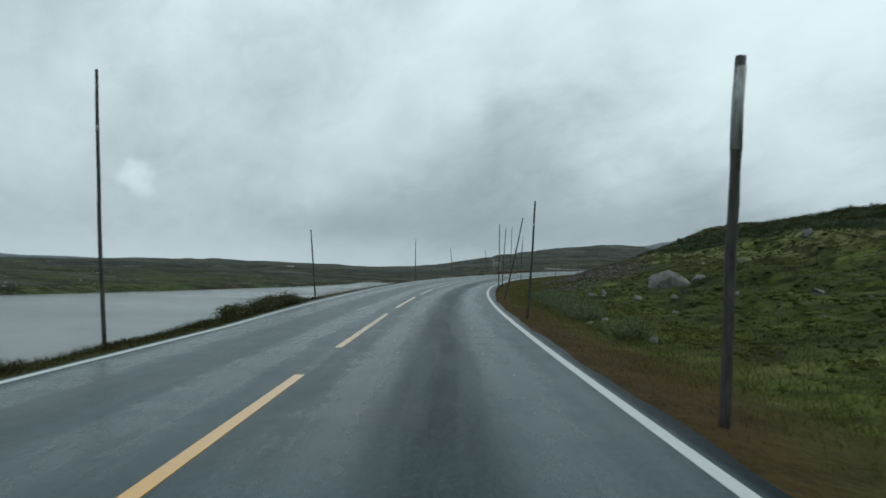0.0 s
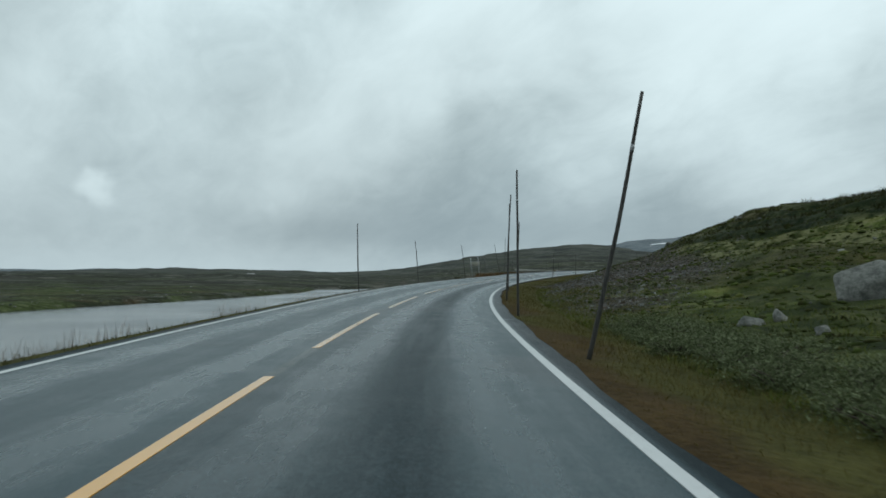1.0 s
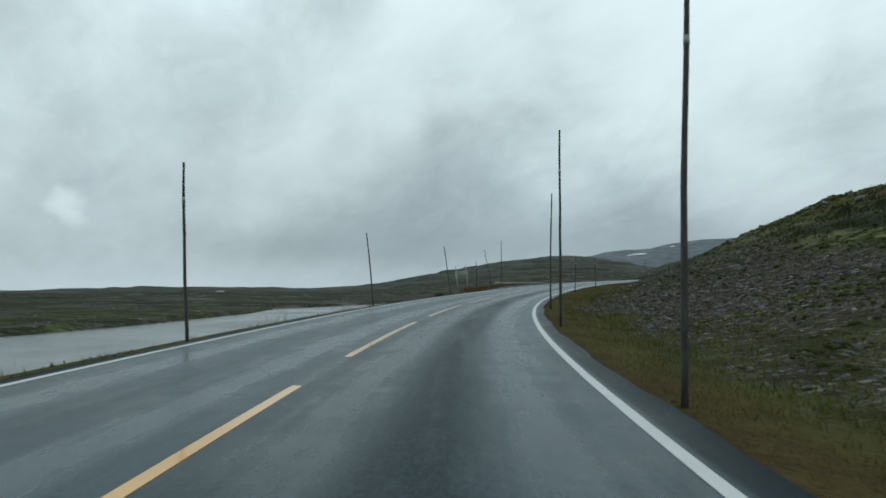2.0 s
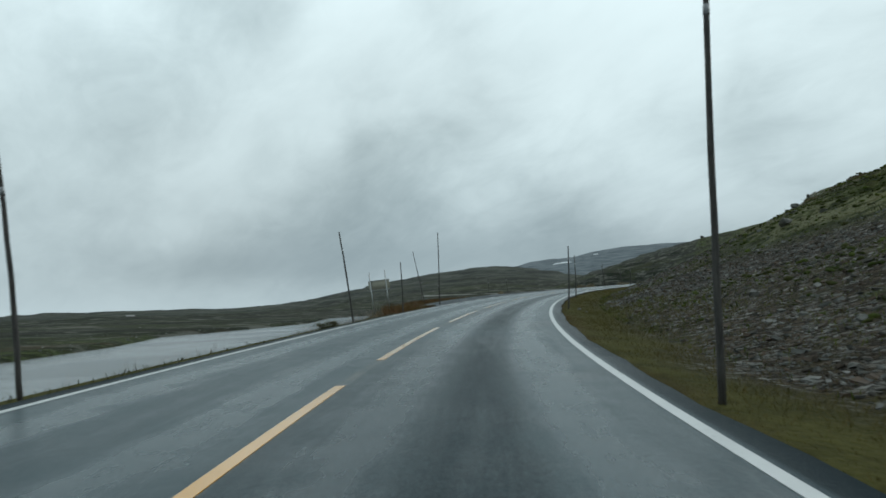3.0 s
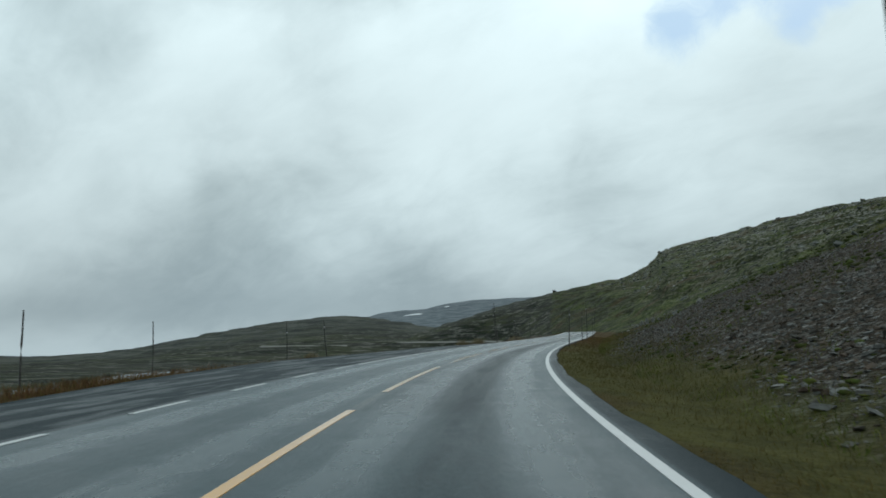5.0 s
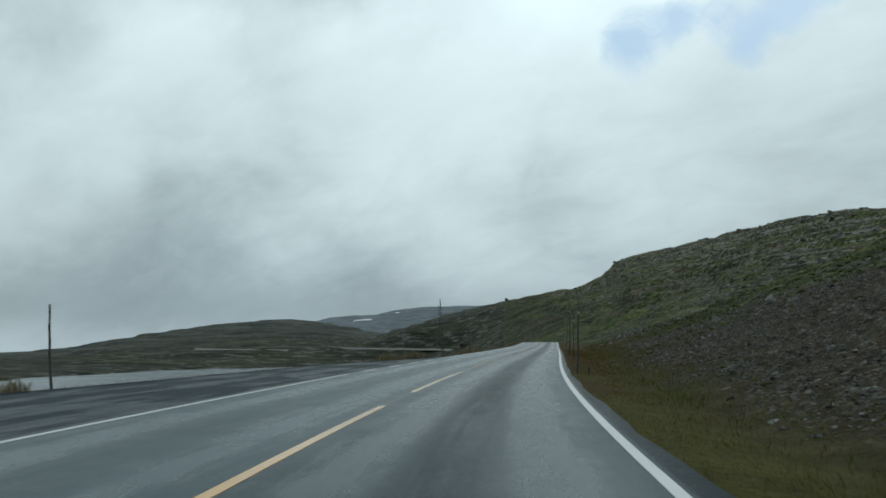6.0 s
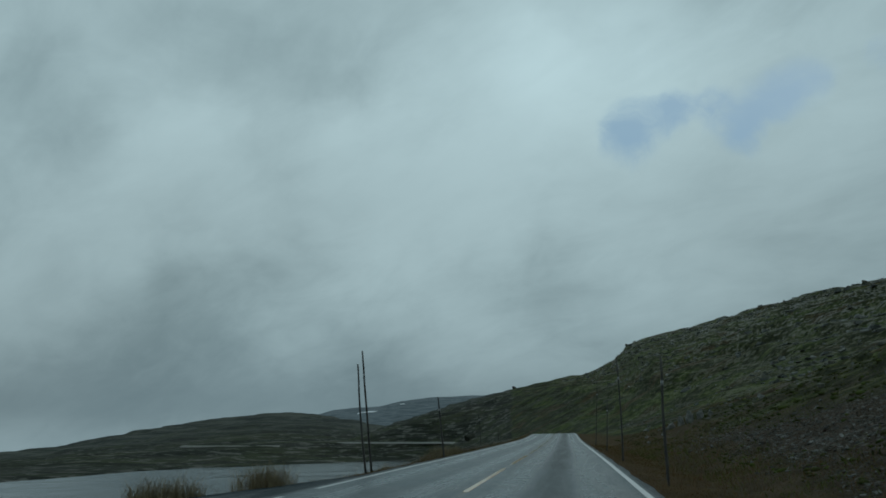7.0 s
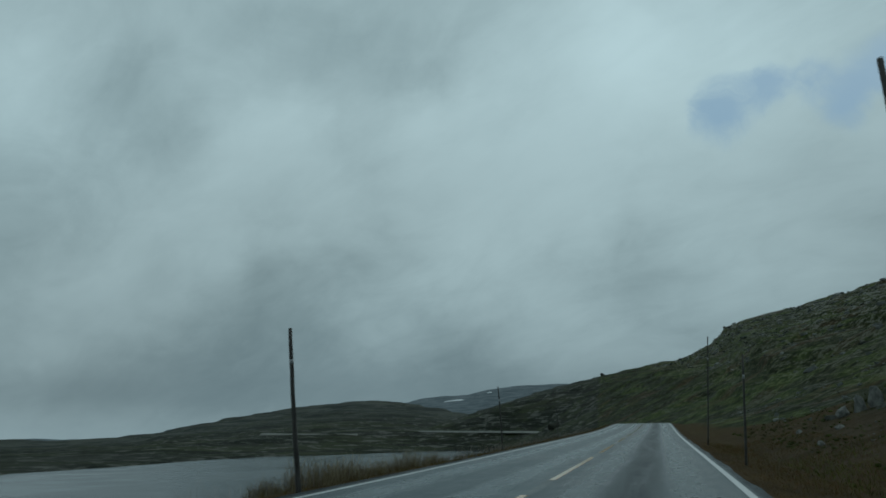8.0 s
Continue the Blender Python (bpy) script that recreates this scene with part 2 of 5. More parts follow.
# hills: ridge elevation seen from the middle of the bend, by compass bearing
MID = (22.0, 115.0)
HILL_AZ = [0, 12, 15, 19.4, 22.5, 26, 29, 31.5, 37.0, 38.6, 39.8, 44, 48, 52, 55, 58, 64, 75, 95, 130, 180]
HILL_EL = [-1, -0.4, 0.2, 1.1, 1.9, 2.9, 3.6, 4.25, 5.19, 5.78, 6.99, 7.9, 8.61, 9.32, 9.59, 9.1, 8.7, 8.3, 7.0, 4.5, 2.0]
HILL_D = [850, 850, 850, 850, 840, 835, 830, 820, 690, 630, 595, 530, 440, 365, 335, 315, 305, 300, 320, 300, 300]
FELL_AZ = [-180, -60, -30, -23, -18, -12, -5.5, -3, -1, 1, 3, 5, 8.7, 11, 13.5, 15.2, 17, 20, 24, 30, 60, 180]
FELL_EL = [0.6, 0.4, 0.12, 0.35, 0.45, 0.45, 0.31, 0.48, 0.67, 0.97, 1.31, 1.64, 2.10, 2.41, 2.72, 2.75, 2.6, 2.1, 1.5, 0.6, 0.5, 0.6]
FELL_D = [1500, 1500, 1700, 1700, 1700, 1700, 1700, 1650, 1600, 1550, 1500, 1450, 1400, 1400, 1400, 1400, 1400, 1300, 1200, 1000, 1000, 1500]
MOUNT_AZ = [-180, 8, 12, 15, 17.0, 18, 20, 21.5, 23, 26, 28, 31, 36, 45, 60, 180]
MOUNT_EL = [0, 0.5, 2.0, 2.6, 2.72, 2.95, 3.12, 3.2, 3.57, 3.85, 3.9, 3.9, 3.6, 3.0, 1.0, 0]
# far shore of the lake
SHORE = [(-160, -220), (-95, -40), (-62, 10), (-46, 45), (-36, 75), (-31, 100), (-26, 125), (-22, 150), (-18, 186), (-19, 225), (-6, 252), (10, 295), (16, 360), (20, 395), (40, 428), (70, 500), (98, 535), (125, 540), (160, 562), (205, 585), (222, 575), (205, 520), (165, 420), (122, 340), (98, 290), (86, 264), (92, 246), (125, 232)]
SHORE_X, SHORE_Y = np.array([p[0] for p in SHORE], float), np.array([p[1] for p in SHORE], float)


def shore_side(x, y):
    """Metres beyond the lake's far shore (negative: out on the water)."""
    x, y = np.asarray(x, float), np.asarray(y, float)
    best = np.full(x.shape, 1e9)
    sign = np.ones(x.shape)
    for k in range(len(SHORE_X) - 1):
        ax, ay, bx, by = SHORE_X[k], SHORE_Y[k], SHORE_X[k + 1], SHORE_Y[k + 1]
        dx, dy = bx - ax, by - ay
        t = np.clip(((x - ax) * dx + (y - ay) * dy) / (dx * dx + dy * dy), 0, 1)
        ex, ey = x - ax - t * dx, y - ay - t * dy
        d = np.hypot(ex, ey)
        side = np.where(dx * ey - dy * ex > 0, 1.0, -1.0)
        near = d < best
        sign = np.where(near, side, sign)
        best = np.where(near, d, best)
    return best * sign


# the roadside slope: height above the road 25 m and 70 m to the right, by station
SLOPE_S = [-100, -20, 20, 45, 70, 100, 140, 180, 220, 260, 320, 420]
SLOPE_N = [2.0, 1.94, 1.99, 2.41, 3.76, 6.79, 8.68, 8.29, 6.75, 4.96, 3.37, 2.0]
SLOPE_F = [9, 10.86, 13.06, 15.28, 16.35, 14.4, 12.34, 11.54, 11.26, 11.01, 10.58, 10]


# upper edge of the scree, metres from the centre line
SCREE_S, SCREE_TOP = [45, 54, 60, 69, 82, 90, 100, 107, 113, 125, 140, 155, 170, 182, 195, 220], [8.6, 10.4, 12.2, 14.6, 16.2, 16.6, 16.2, 15.0, 13.7, 13.4, 15.2, 17.4, 17.2, 15.4, 13.2, 11.5]
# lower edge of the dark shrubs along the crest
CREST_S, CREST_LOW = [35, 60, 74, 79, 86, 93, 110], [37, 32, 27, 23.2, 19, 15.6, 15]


def scree_foot(s):
    """How far the scree's foot comes down towards the road."""
    return 0.5 + 0.7 * smooth(s, 70, 88) * (1 - smooth(s, 108, 130))


def land(x, y, s=None, o=None):
    """The ground's height (arrays)."""
    x, y = np.asarray(x, float), np.asarray(y, float)
    if s is None:
        s, o = nearest_line(x, y)
        s, o = s.reshape(x.shape), o.reshape(x.shape)
    sc = np.clip(s, -60, 330)
    zr = np.interp(sc, STATION, LINE_Z) - np.interp(sc, STATION, LINE_B) * np.clip(o, -5, 5) - layby_fall(sc, np.maximum(o, left_edge(sc)))
    az = np.degrees(np.arctan2(x - MID[0], y - MID[1]))
    d = np.hypot(x - MID[0], y - MID[1]) + 1e-6
    # far land
    fell_d, fell_z = np.interp(az, FELL_AZ, FELL_D), 2.0 + np.interp(az, FELL_AZ, FELL_D) * np.tan(np.radians(np.interp(az, FELL_AZ, FELL_EL)))
    beyond = shore_side(x, y)
    flat = -2.4 + 0.9 * smooth(beyond, -0.5, 2.5) + np.clip(beyond, 0, 60) * 0.03 + np.clip(beyond - 60, 0, 900) * 0.002
    fell = flat + (fell_z - 3.0) * smooth(d, 0.2 * fell_d, 1.0 * fell_d) * (1 - 0.55 * smooth(d, fell_d, fell_d * 1.6))
    fell = fell + rough(x, y, 120, 4, 1) * 1.6 * smooth(beyond, 5, 200) + rough(x, y, 22, 3, 2) * 0.45 * smooth(beyond, 3, 30)
    steps = (fell + rough(x, y, 160, 3, 2) * 7) / 9.0
    part_of = steps - np.floor(steps)
    fell = fell + (rough(x, y, 210, 4, 6) * 3.0 + 9.0 * 0.45 * (smooth(part_of, 0.45, 0.75) - part_of)) * smooth(d, 330, 800) * smooth(beyond, 20, 150)
    mount_z = 2.0 + 2850 * np.tan(np.radians(np.interp(az, MOUNT_AZ, MOUNT_EL)))
    mount = mount_z * smooth(d, 1500, 2850) * (1 - 0.4 * smooth(d, 2900, 4500)) + rough(x, y, 260, 4, 3) * 7 * smooth(d, 1500, 2500)
    west = np.maximum(fell, np.where(d > 1450, mount, -50))
    bed = -2.25 + np.clip(beyond, -30, 0) * 0.05
    west = np.where(beyond > 0, west, bed)
    # the slope on the inner side of the bend, and the hill behind it
    near = np.interp(s, SLOPE_S, SLOPE_N)
    far = np.interp(s, SLOPE_S, SLOPE_F)
    oo = np.clip(o, 0, 900)
    bank = zr - 0.06 - 0.13 * np.clip(oo - 3.9, 0, 1.7)
    bank = bank + near * np.clip((oo - 5.6) / 19.4, 0, 1) ** 1.15 + (far - near) * np.clip((oo - 25) / 45, 0, None) ** 0.9
    near_moor = 1 - smooth(s, 48, 66) * (1 - smooth(oo, 17, 22))
    hummock = 1 - 2 * np.abs(rough(x, y, 3.4, 3, 1, 0.45))
    bank = bank + hummock * 0.17 * smooth(oo, 7, 11) * (1 - smooth(oo, 60, 90)) * np.maximum(near_moor, 0.25)
    tread = (bank + rough(x, y, 14, 3, 2) * 0.5) / 0.9
    tread = tread - np.floor(tread)
    bank = bank + 0.9 * 0.55 * (smooth(tread, 0.5, 0.8) - tread) * smooth(oo, 9, 14) * (1 - smooth(oo, 60, 90)) * near_moor
    bank = bank + rough(x, y, 9, 4, 4) * 0.35 * smooth(oo, 6, 14) + rough(x, y, 30, 3, 5) * 0.8 * smooth(oo, 12, 40)
    hill_d = np.interp(az, HILL_AZ, HILL_D)
    hill_z = 2.5 + hill_d * np.tan(np.radians(np.interp(az, HILL_AZ, HILL_EL)))
    t = d / hill_d
    hill = 2.0 + (hill_z - 2.0) * np.clip((t - 0.1) / 0.9, 0, 1) ** 1.15 * (1 - 0.35 * smooth(t, 1.0, 2.2)) - 3.0 * (1 - smooth(az, 10, 30))
    hill = hill + rough(x, y, 45, 4, 0) * 1.5 * smooth(t, 0.15, 0.5) + rough(x, y, 12, 3, 3) * 0.35 * smooth(t, 0.1, 0.4)
    ledges = (hill + rough(x, y, 60, 3, 5) * 4) / 5.0
    frac = ledges - np.floor(ledges)
    hill = hill + 5.0 * 0.5 * (smooth(frac, 0.45, 0.75) - frac) * smooth(t, 0.2, 0.45) * (0.35 + 0.65 * smooth(rough(x, y, 80, 3, 1), -0.3, 0.4))
    hill = np.where((az > 5) & (az < 179), hill, -50)
    behind = np.maximum(hill, west)
    ahead = smooth(s, 190, 280)
    w = smooth(oo, 22 - 13 * ahead, 110 - 62 * ahead)
    past = smooth(s, 318, 350)
    east = bank * (1 - w) + behind * w
    west = np.where(beyond > 0, np.maximum(flat, flat + (behind - flat) * smooth(beyond, 0, 85)), west)
    meet = west + (np.maximum(behind, west) - west) * smooth(o, 0, 70)
    east = east * (1 - past) + meet * past
    # lake side bank
    edge = left_edge(s)
    out = np.clip(edge - o, 0, None)
    out = np.where(out < 0.6, out, np.maximum(0.6, out - berm(s)))
    shoulder = zr - 0.05 - 0.03 * np.clip(out, 0, 0.6) - 0.42 * np.clip(out - 0.6, 0, None)
    shoulder = shoulder + rough(x, y, 3, 3, 2) * 0.07 * smooth(out, 0.5, 1.5)
    left = np.maximum(shoulder, west)
    left = left * (1 - past) + meet * past
    z = np.where(o > 0, east, left)
    z = np.where((o > edge + 0.25) & (o < EDGE_R - 0.25) & (s > -99) & (s < 340), zr - 0.35, z)
    # past the road's end the two sides meet
    return z


# ---------------------------------------------------------------- materials
def material(name):
    m = bpy.data.materials.new(name)
    m.use_nodes = True
    m.node_tree.nodes.clear()
    n = nodes_of(m.node_tree)
    return m, n


def finish(n, colour, roughness=0.8, bump=None, strength=0.3, distance=0.02, metal=0.0, spec=0.5, extra=None):
    ins = {"Base Color": colour, "Roughness": roughness, "Metallic": metal, "Specular IOR Level": spec}
    if bump is not None:
        ins["Normal"] = n("ShaderNodeBump", {"Strength": strength, "Distance": distance, "Height": bump}).outputs[0]
    ins.update(extra or {})
    b = n("ShaderNodeBsdfPrincipled", ins)
    n("ShaderNodeOutputMaterial", {0: b.outputs[0]})


def coords(n, which="Object"):
    return n("ShaderNodeTexCoord").outputs[which]


def asphalt_material():
    m, n = material("wet_asphalt")
    p = coords(n)
    o = n("ShaderNodeAttribute", attribute_name="across").outputs["Fac"]
    along = n("ShaderNodeAttribute", attribute_name="along").outputs["Fac"]
    streak = n("ShaderNodeCombineXYZ", {0: math_node(n, "MULTIPLY", o, 1.6), 1: math_node(n, "MULTIPLY", along, 0.10), 2: 0.0}).outputs[0]
    strk = noise_of(n, streak, 2.2, 6.0, 0.65)
    blot = noise_of(n, p, 1.4, 5.0, 0.65)
    grain = noise_of(n, p, 22.0, 4.0, 0.8)
    grit = n("ShaderNodeTexVoronoi", {"Vector": p, "Scale": 55.0}).outputs["Color"]
    grit = n("ShaderNodeSeparateXYZ", {0: grit}).outputs[0]
    lane = math_node(n, "ABSOLUTE", math_node(n, "SUBTRACT", math_node(n, "ABSOLUTE", o), 1.62))
    wander = math_node(n, "MULTIPLY", math_node(n, "SUBTRACT", math_node(n, "ADD", math_node(n, "MULTIPLY", strk, 0.6), math_node(n, "MULTIPLY", blot, 0.4)), 0.5), 1.1)
    middle = math_node(n, "MULTIPLY", stepped(n, math_node(n, "ADD", lane, wander), 0.12, 0.70, 1.0, 0.0), stepped(n, o, -0.2, 0.2, 0.2, 1.0))
    middle = math_node(n, "MULTIPLY", middle, stepped(n, noise_of(n, streak, 1.3, 4.0, 0.6, 0.4), 0.36, 0.60, 0.6, 1.1))
    track = stepped(n, math_node(n, "ADD", math_node(n, "ABSOLUTE", math_node(n, "SUBTRACT", lane, 0.85)), wander), 0.1, 0.5, 1.0, 0.0)
    tone = mixed(n, stepped(n, blot, 0.35, 0.65), (0.013, 0.031, 0.038), (0.018, 0.039, 0.047))
    tone = mixed(n, math_node(n, "MULTIPLY", middle, 0.5), tone, (0.009, 0.015, 0.018))
    fresh = math_node(n, "MULTIPLY", math_node(n, "MULTIPLY", stepped(n, o, 0.0, 0.12), stepped(n, math_node(n, "ADD", o, wander), 1.7, 2.4, 1.0, 0.0)), stepped(n, noise_of(n, n("ShaderNodeCombineXYZ", {0: 0.0, 1: along, 2: 0.0}).outputs[0], 0.045, 2.0), 0.40, 0.44))
    tone = mixed(n, math_node(n, "MULTIPLY", fresh, 0.55), tone, (0.008, 0.014, 0.018))
    tone = mixed(n, math_node(n, "MULTIPLY", stepped(n, grit, 0.55, 0.95), 0.5), tone, (0.050, 0.080, 0.090))
    tone = mixed(n, math_node(n, "MULTIPLY", stepped(n, grain, 0.52, 0.68), 0.5), tone, (0.042, 0.070, 0.080))
    rim = stepped(n, math_node(n, "ABSOLUTE", o), 3.38, 3.46)
    tone = mixed(n, math_node(n, "MULTIPLY", rim, 0.7), tone, (0.012, 0.016, 0.019))
    seam = math_node(n, "MULTIPLY", stepped(n, math_node(n, "ABSOLUTE", o), 0.05, 0.10, 1.0, 0.0), stepped(n, noise_of(n, p, 6.0, 4.0, 0.7), 0.38, 0.6))
    tone = mixed(n, math_node(n, "MULTIPLY", seam, 0.5), tone, (0.15, 0.14, 0.11))
    patch = noise_of(n, p, 0.16, 4.0, 0.6)
    tone = mixed(n, stepped(n, patch, 0.56, 0.64, 0.0, 0.5), tone, (0.030, 0.036, 0.040))
    r = stepped(n, math_node(n, "ADD", math_node(n, "MULTIPLY", blot, 0.5), math_node(n, "MULTIPLY", strk, 0.5)), 0.35, 0.65, 0.30, 0.375)
    r = math_node(n, "SUBTRACT", r, math_node(n, "MULTIPLY", track, 0.08))
    r = math_node(n, "ADD", r, math_node(n, "MULTIPLY", middle, 0.10))
    puddle = stepped(n, noise_of(n, n("ShaderNodeCombineXYZ", {0: o, 1: math_node(n, "MULTIPLY", along, 0.25), 2: 0.0}).outputs[0], 1.1, 4.0, 0.6), 0.42, 0.62)
    outer = stepped(n, o, -3.7, -3.5, 1.0, 0.0)
    r = math_node(n, "ADD", r, math_node(n, "MULTIPLY", outer, stepped(n, puddle, 0.0, 1.0, 0.22, 0.04)))
    wet = math_node(n, "ADD", 0.135, math_node(n, "MULTIPLY", track, 0.045))
    wet = math_node(n, "SUBTRACT", wet, math_node(n, "MULTIPLY", middle, 0.05))
    wet = math_node(n, "SUBTRACT", wet, math_node(n, "MULTIPLY", fresh, 0.022))
    wet = math_node(n, "MULTIPLY", wet, stepped(n, grain, 0.3, 0.7, 0.75, 1.2))
    wet = math_node(n, "MULTIPLY", wet, math_node(n, "SUBTRACT", 1.0, math_node(n, "MULTIPLY", rim, 0.7)))
    finish(n, tone, r, math_node(n, "ADD", grain, math_node(n, "MULTIPLY", grit, 0.6)), 0.35, 0.008, spec=wet, extra={"Specular Tint": (0.68, 1.0, 1.08, 1.0)})
    return m


def paint_material(name, colour, worn, gloss=0.42, spec=0.5, wet=0.0):
    m, n = material(name)
    p = coords(n)
    chip = noise_of(n, p, 26.0, 5.0, 0.7)
    big = noise_of(n, p, 1.3, 3.0)
    wear = stepped(n, math_node(n, "ADD", math_node(n, "MULTIPLY", chip, 0.7), math_node(n, "MULTIPLY", big, 0.3)), 0.55, 0.70)
    c = mixed(n, noise_of(n, p, 4.0), colour, tuple(v * 0.8 for v in colour))
    c = mixed(n, math_node(n, "MULTIPLY", wear, worn), c, (0.09, 0.09, 0.09))
    finish(n, c, gloss, chip, 0.15, 0.004, spec=spec, extra={"Coat Weight": wet, "Coat Roughness": 0.10, "Coat IOR": 1.36})
    return m


def ground_material():
    m, n = material("moor_ground")
    p = coords(n)
    def att(name):
        return n("ShaderNodeAttribute", attribute_name=name).outputs["Fac"]
    def times(a, b):
        return math_node(n, "MULTIPLY", a, b)
    def plus(a, b):
        return math_node(n, "ADD", a, b)
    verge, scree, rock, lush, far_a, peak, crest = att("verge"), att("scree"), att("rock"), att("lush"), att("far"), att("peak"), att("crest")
    n1 = noise_of(n, p, 0.028, 5.0, 0.6, 0.3)
    n2 = noise_of(n, p, 0.13, 5.0, 0.65, 0.5)
    n3 = noise_of(n, p, 0.9, 5.0, 0.65)
    n4 = noise_of(n, p, 9.0, 4.0, 0.7)
    ledge = noise_of(n, n("ShaderNodeMapping", {"Vector": p, "Scale": (0.016, 0.016, 0.26)}).outputs[0], 1.0, 6.0, 0.68, 0.5)
    shelf = noise_of(n, n("ShaderNodeMapping", {"Vector": p, "Scale": (0.07, 0.07, 0.8)}).outputs[0], 1.0, 6.0, 0.7, 0.4)
    heath = mixed(n, stepped(n, n3, 0.3, 0.7), (0.010, 0.015, 0.006), (0.030, 0.034, 0.014))
    moss = mixed(n, stepped(n, n3, 0.35, 0.65), (0.034, 0.052, 0.011), (0.105, 0.132, 0.028))
    dull = mixed(n, stepped(n, n3, 0.35, 0.65), (0.025, 0.037, 0.011), (0.080, 0.100, 0.032))
    pale = mixed(n, n4, (0.12, 0.12, 0.055), (0.20, 0.195, 0.105))
    tuft = noise_of(n, p, 0.55, 5.0, 0.7, 0.4)
    moss = mixed(n, stepped(n, tuft, 0.52, 0.64, 0.0, 0.85), moss, mixed(n, n3, (0.10, 0.105, 0.024), (0.17, 0.165, 0.05)))
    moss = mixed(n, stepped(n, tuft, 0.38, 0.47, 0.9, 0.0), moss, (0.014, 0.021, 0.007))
    c = mixed(n, lush, dull, moss)
    patchy = plus(times(n2, 0.45), plus(times(ledge, 0.35), times(shelf, 0.2)))
    c = mixed(n, times(stepped(n, patchy, 0.45, 0.52), math_node(n, "SUBTRACT", 1.0, times(lush, 0.35))), c, heath)
    c = mixed(n, stepped(n, n1, 0.52, 0.66, 0.0, 0.7), c, heath)
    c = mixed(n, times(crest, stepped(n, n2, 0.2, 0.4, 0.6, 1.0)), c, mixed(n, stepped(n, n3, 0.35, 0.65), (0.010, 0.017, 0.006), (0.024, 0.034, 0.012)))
    straw = mixed(n, n4, (0.11, 0.115, 0.045), (0.23, 0.225, 0.115))
    c = mixed(n, times(att("lichen"), stepped(n, plus(times(shelf, 0.5), times(n3, 0.5)), 0.47, 0.56, 0.0, 0.85)), c, straw)
    c = mixed(n, times(times(stepped(n, shelf, 0.30, 0.44, 1.0, 0.0), stepped(n, n3, 0.42, 0.60)), 0.75), c, pale)
    ember = noise_of(n, p, 0.055, 5.0, 0.65, 0.6)
    c = mixed(n, times(stepped(n, ember, 0.54, 0.64, 0.0, 0.65), math_node(n, "SUBTRACT", 1.0, times(lush, 0.6))), c, mixed(n, stepped(n, n3, 0.35, 0.65), (0.034, 0.022, 0.011), (0.085, 0.054, 0.026)))
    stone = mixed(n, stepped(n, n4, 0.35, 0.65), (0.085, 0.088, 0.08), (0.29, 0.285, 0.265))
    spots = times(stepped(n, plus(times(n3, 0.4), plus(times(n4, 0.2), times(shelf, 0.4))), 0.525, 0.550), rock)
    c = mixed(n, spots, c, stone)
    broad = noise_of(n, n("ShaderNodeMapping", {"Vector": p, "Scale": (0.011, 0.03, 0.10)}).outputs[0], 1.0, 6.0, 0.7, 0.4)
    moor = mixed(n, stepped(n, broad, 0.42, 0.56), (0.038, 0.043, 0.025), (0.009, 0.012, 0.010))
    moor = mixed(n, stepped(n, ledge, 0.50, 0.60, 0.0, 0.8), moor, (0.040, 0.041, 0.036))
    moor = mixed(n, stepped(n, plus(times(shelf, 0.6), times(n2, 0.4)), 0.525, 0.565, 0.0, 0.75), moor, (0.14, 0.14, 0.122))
    # distant fell: grey-brown ledges, paled with haze painted into their colour
    hazed_fell = mixed(n, stepped(n, ledge, 0.42, 0.56), (0.085, 0.090, 0.080), (0.034, 0.039, 0.038))
    moor = mixed(n, times(att("upper"), stepped(n, broad, 0.38, 0.56, 0.5, 1.0)), moor, hazed_fell)
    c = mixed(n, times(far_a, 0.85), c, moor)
    # mountain rock, its pale bluish tone being distance haze painted into the colour
    hazed_crag = mixed(n, stepped(n, ledge, 0.4, 0.6), (0.090, 0.110, 0.122), (0.165, 0.19, 0.205))
    c = mixed(n, peak, c, hazed_crag)
    rust = mixed(n, stepped(n, plus(times(n3, 0.5), times(n4, 0.5)), 0.35, 0.65), (0.033, 0.022, 0.009), (0.078, 0.050, 0.020))
    olive = mixed(n, stepped(n, plus(times(n3, 0.5), times(n4, 0.5)), 0.35, 0.65), (0.034, 0.034, 0.010), (0.080, 0.076, 0.022))
    dry = mixed(n, stepped(n, plus(att("inner"), math_node(n, "SUBTRACT", n2, 0.5)), 0.25, 0.75), rust, olive)
    c = mixed(n, verge, c, dry)
    earth = mixed(n, stepped(n, n3, 0.35, 0.65), (0.038, 0.030, 0.021), (0.092, 0.070, 0.048))
    earth = mixed(n, stepped(n, n4, 0.57, 0.64), earth, (0.11, 0.105, 0.098))
    jitter = n("ShaderNodeTexNoise", {"Vector": p, "Scale": 5.0, "Detail": 3.0}).outputs["Color"]
    q = n("ShaderNodeVectorMath", {0: n("ShaderNodeVectorMath", {0: jitter, 3: 0.22}, operation="SCALE").outputs[0], 1: p}, operation="ADD").outputs[0]
    cell = n("ShaderNodeSeparateXYZ", {0: n("ShaderNodeTexVoronoi", {"Vector": q, "Scale": 6.0, "Randomness": 1.0}).outputs["Color"]})
    gap = n("ShaderNodeTexVoronoi", {"Vector": q, "Scale": 6.0, "Randomness": 1.0}, feature="DISTANCE_TO_EDGE").outputs["Distance"]
    rubble = mixed(n, stepped(n, cell.outputs[0], 0.1, 0.5), (0.030, 0.026, 0.020), (0.088, 0.070, 0.052))
    rubble = mixed(n, stepped(n, cell.outputs[0], 0.5, 0.8), rubble, (0.135, 0.134, 0.122))
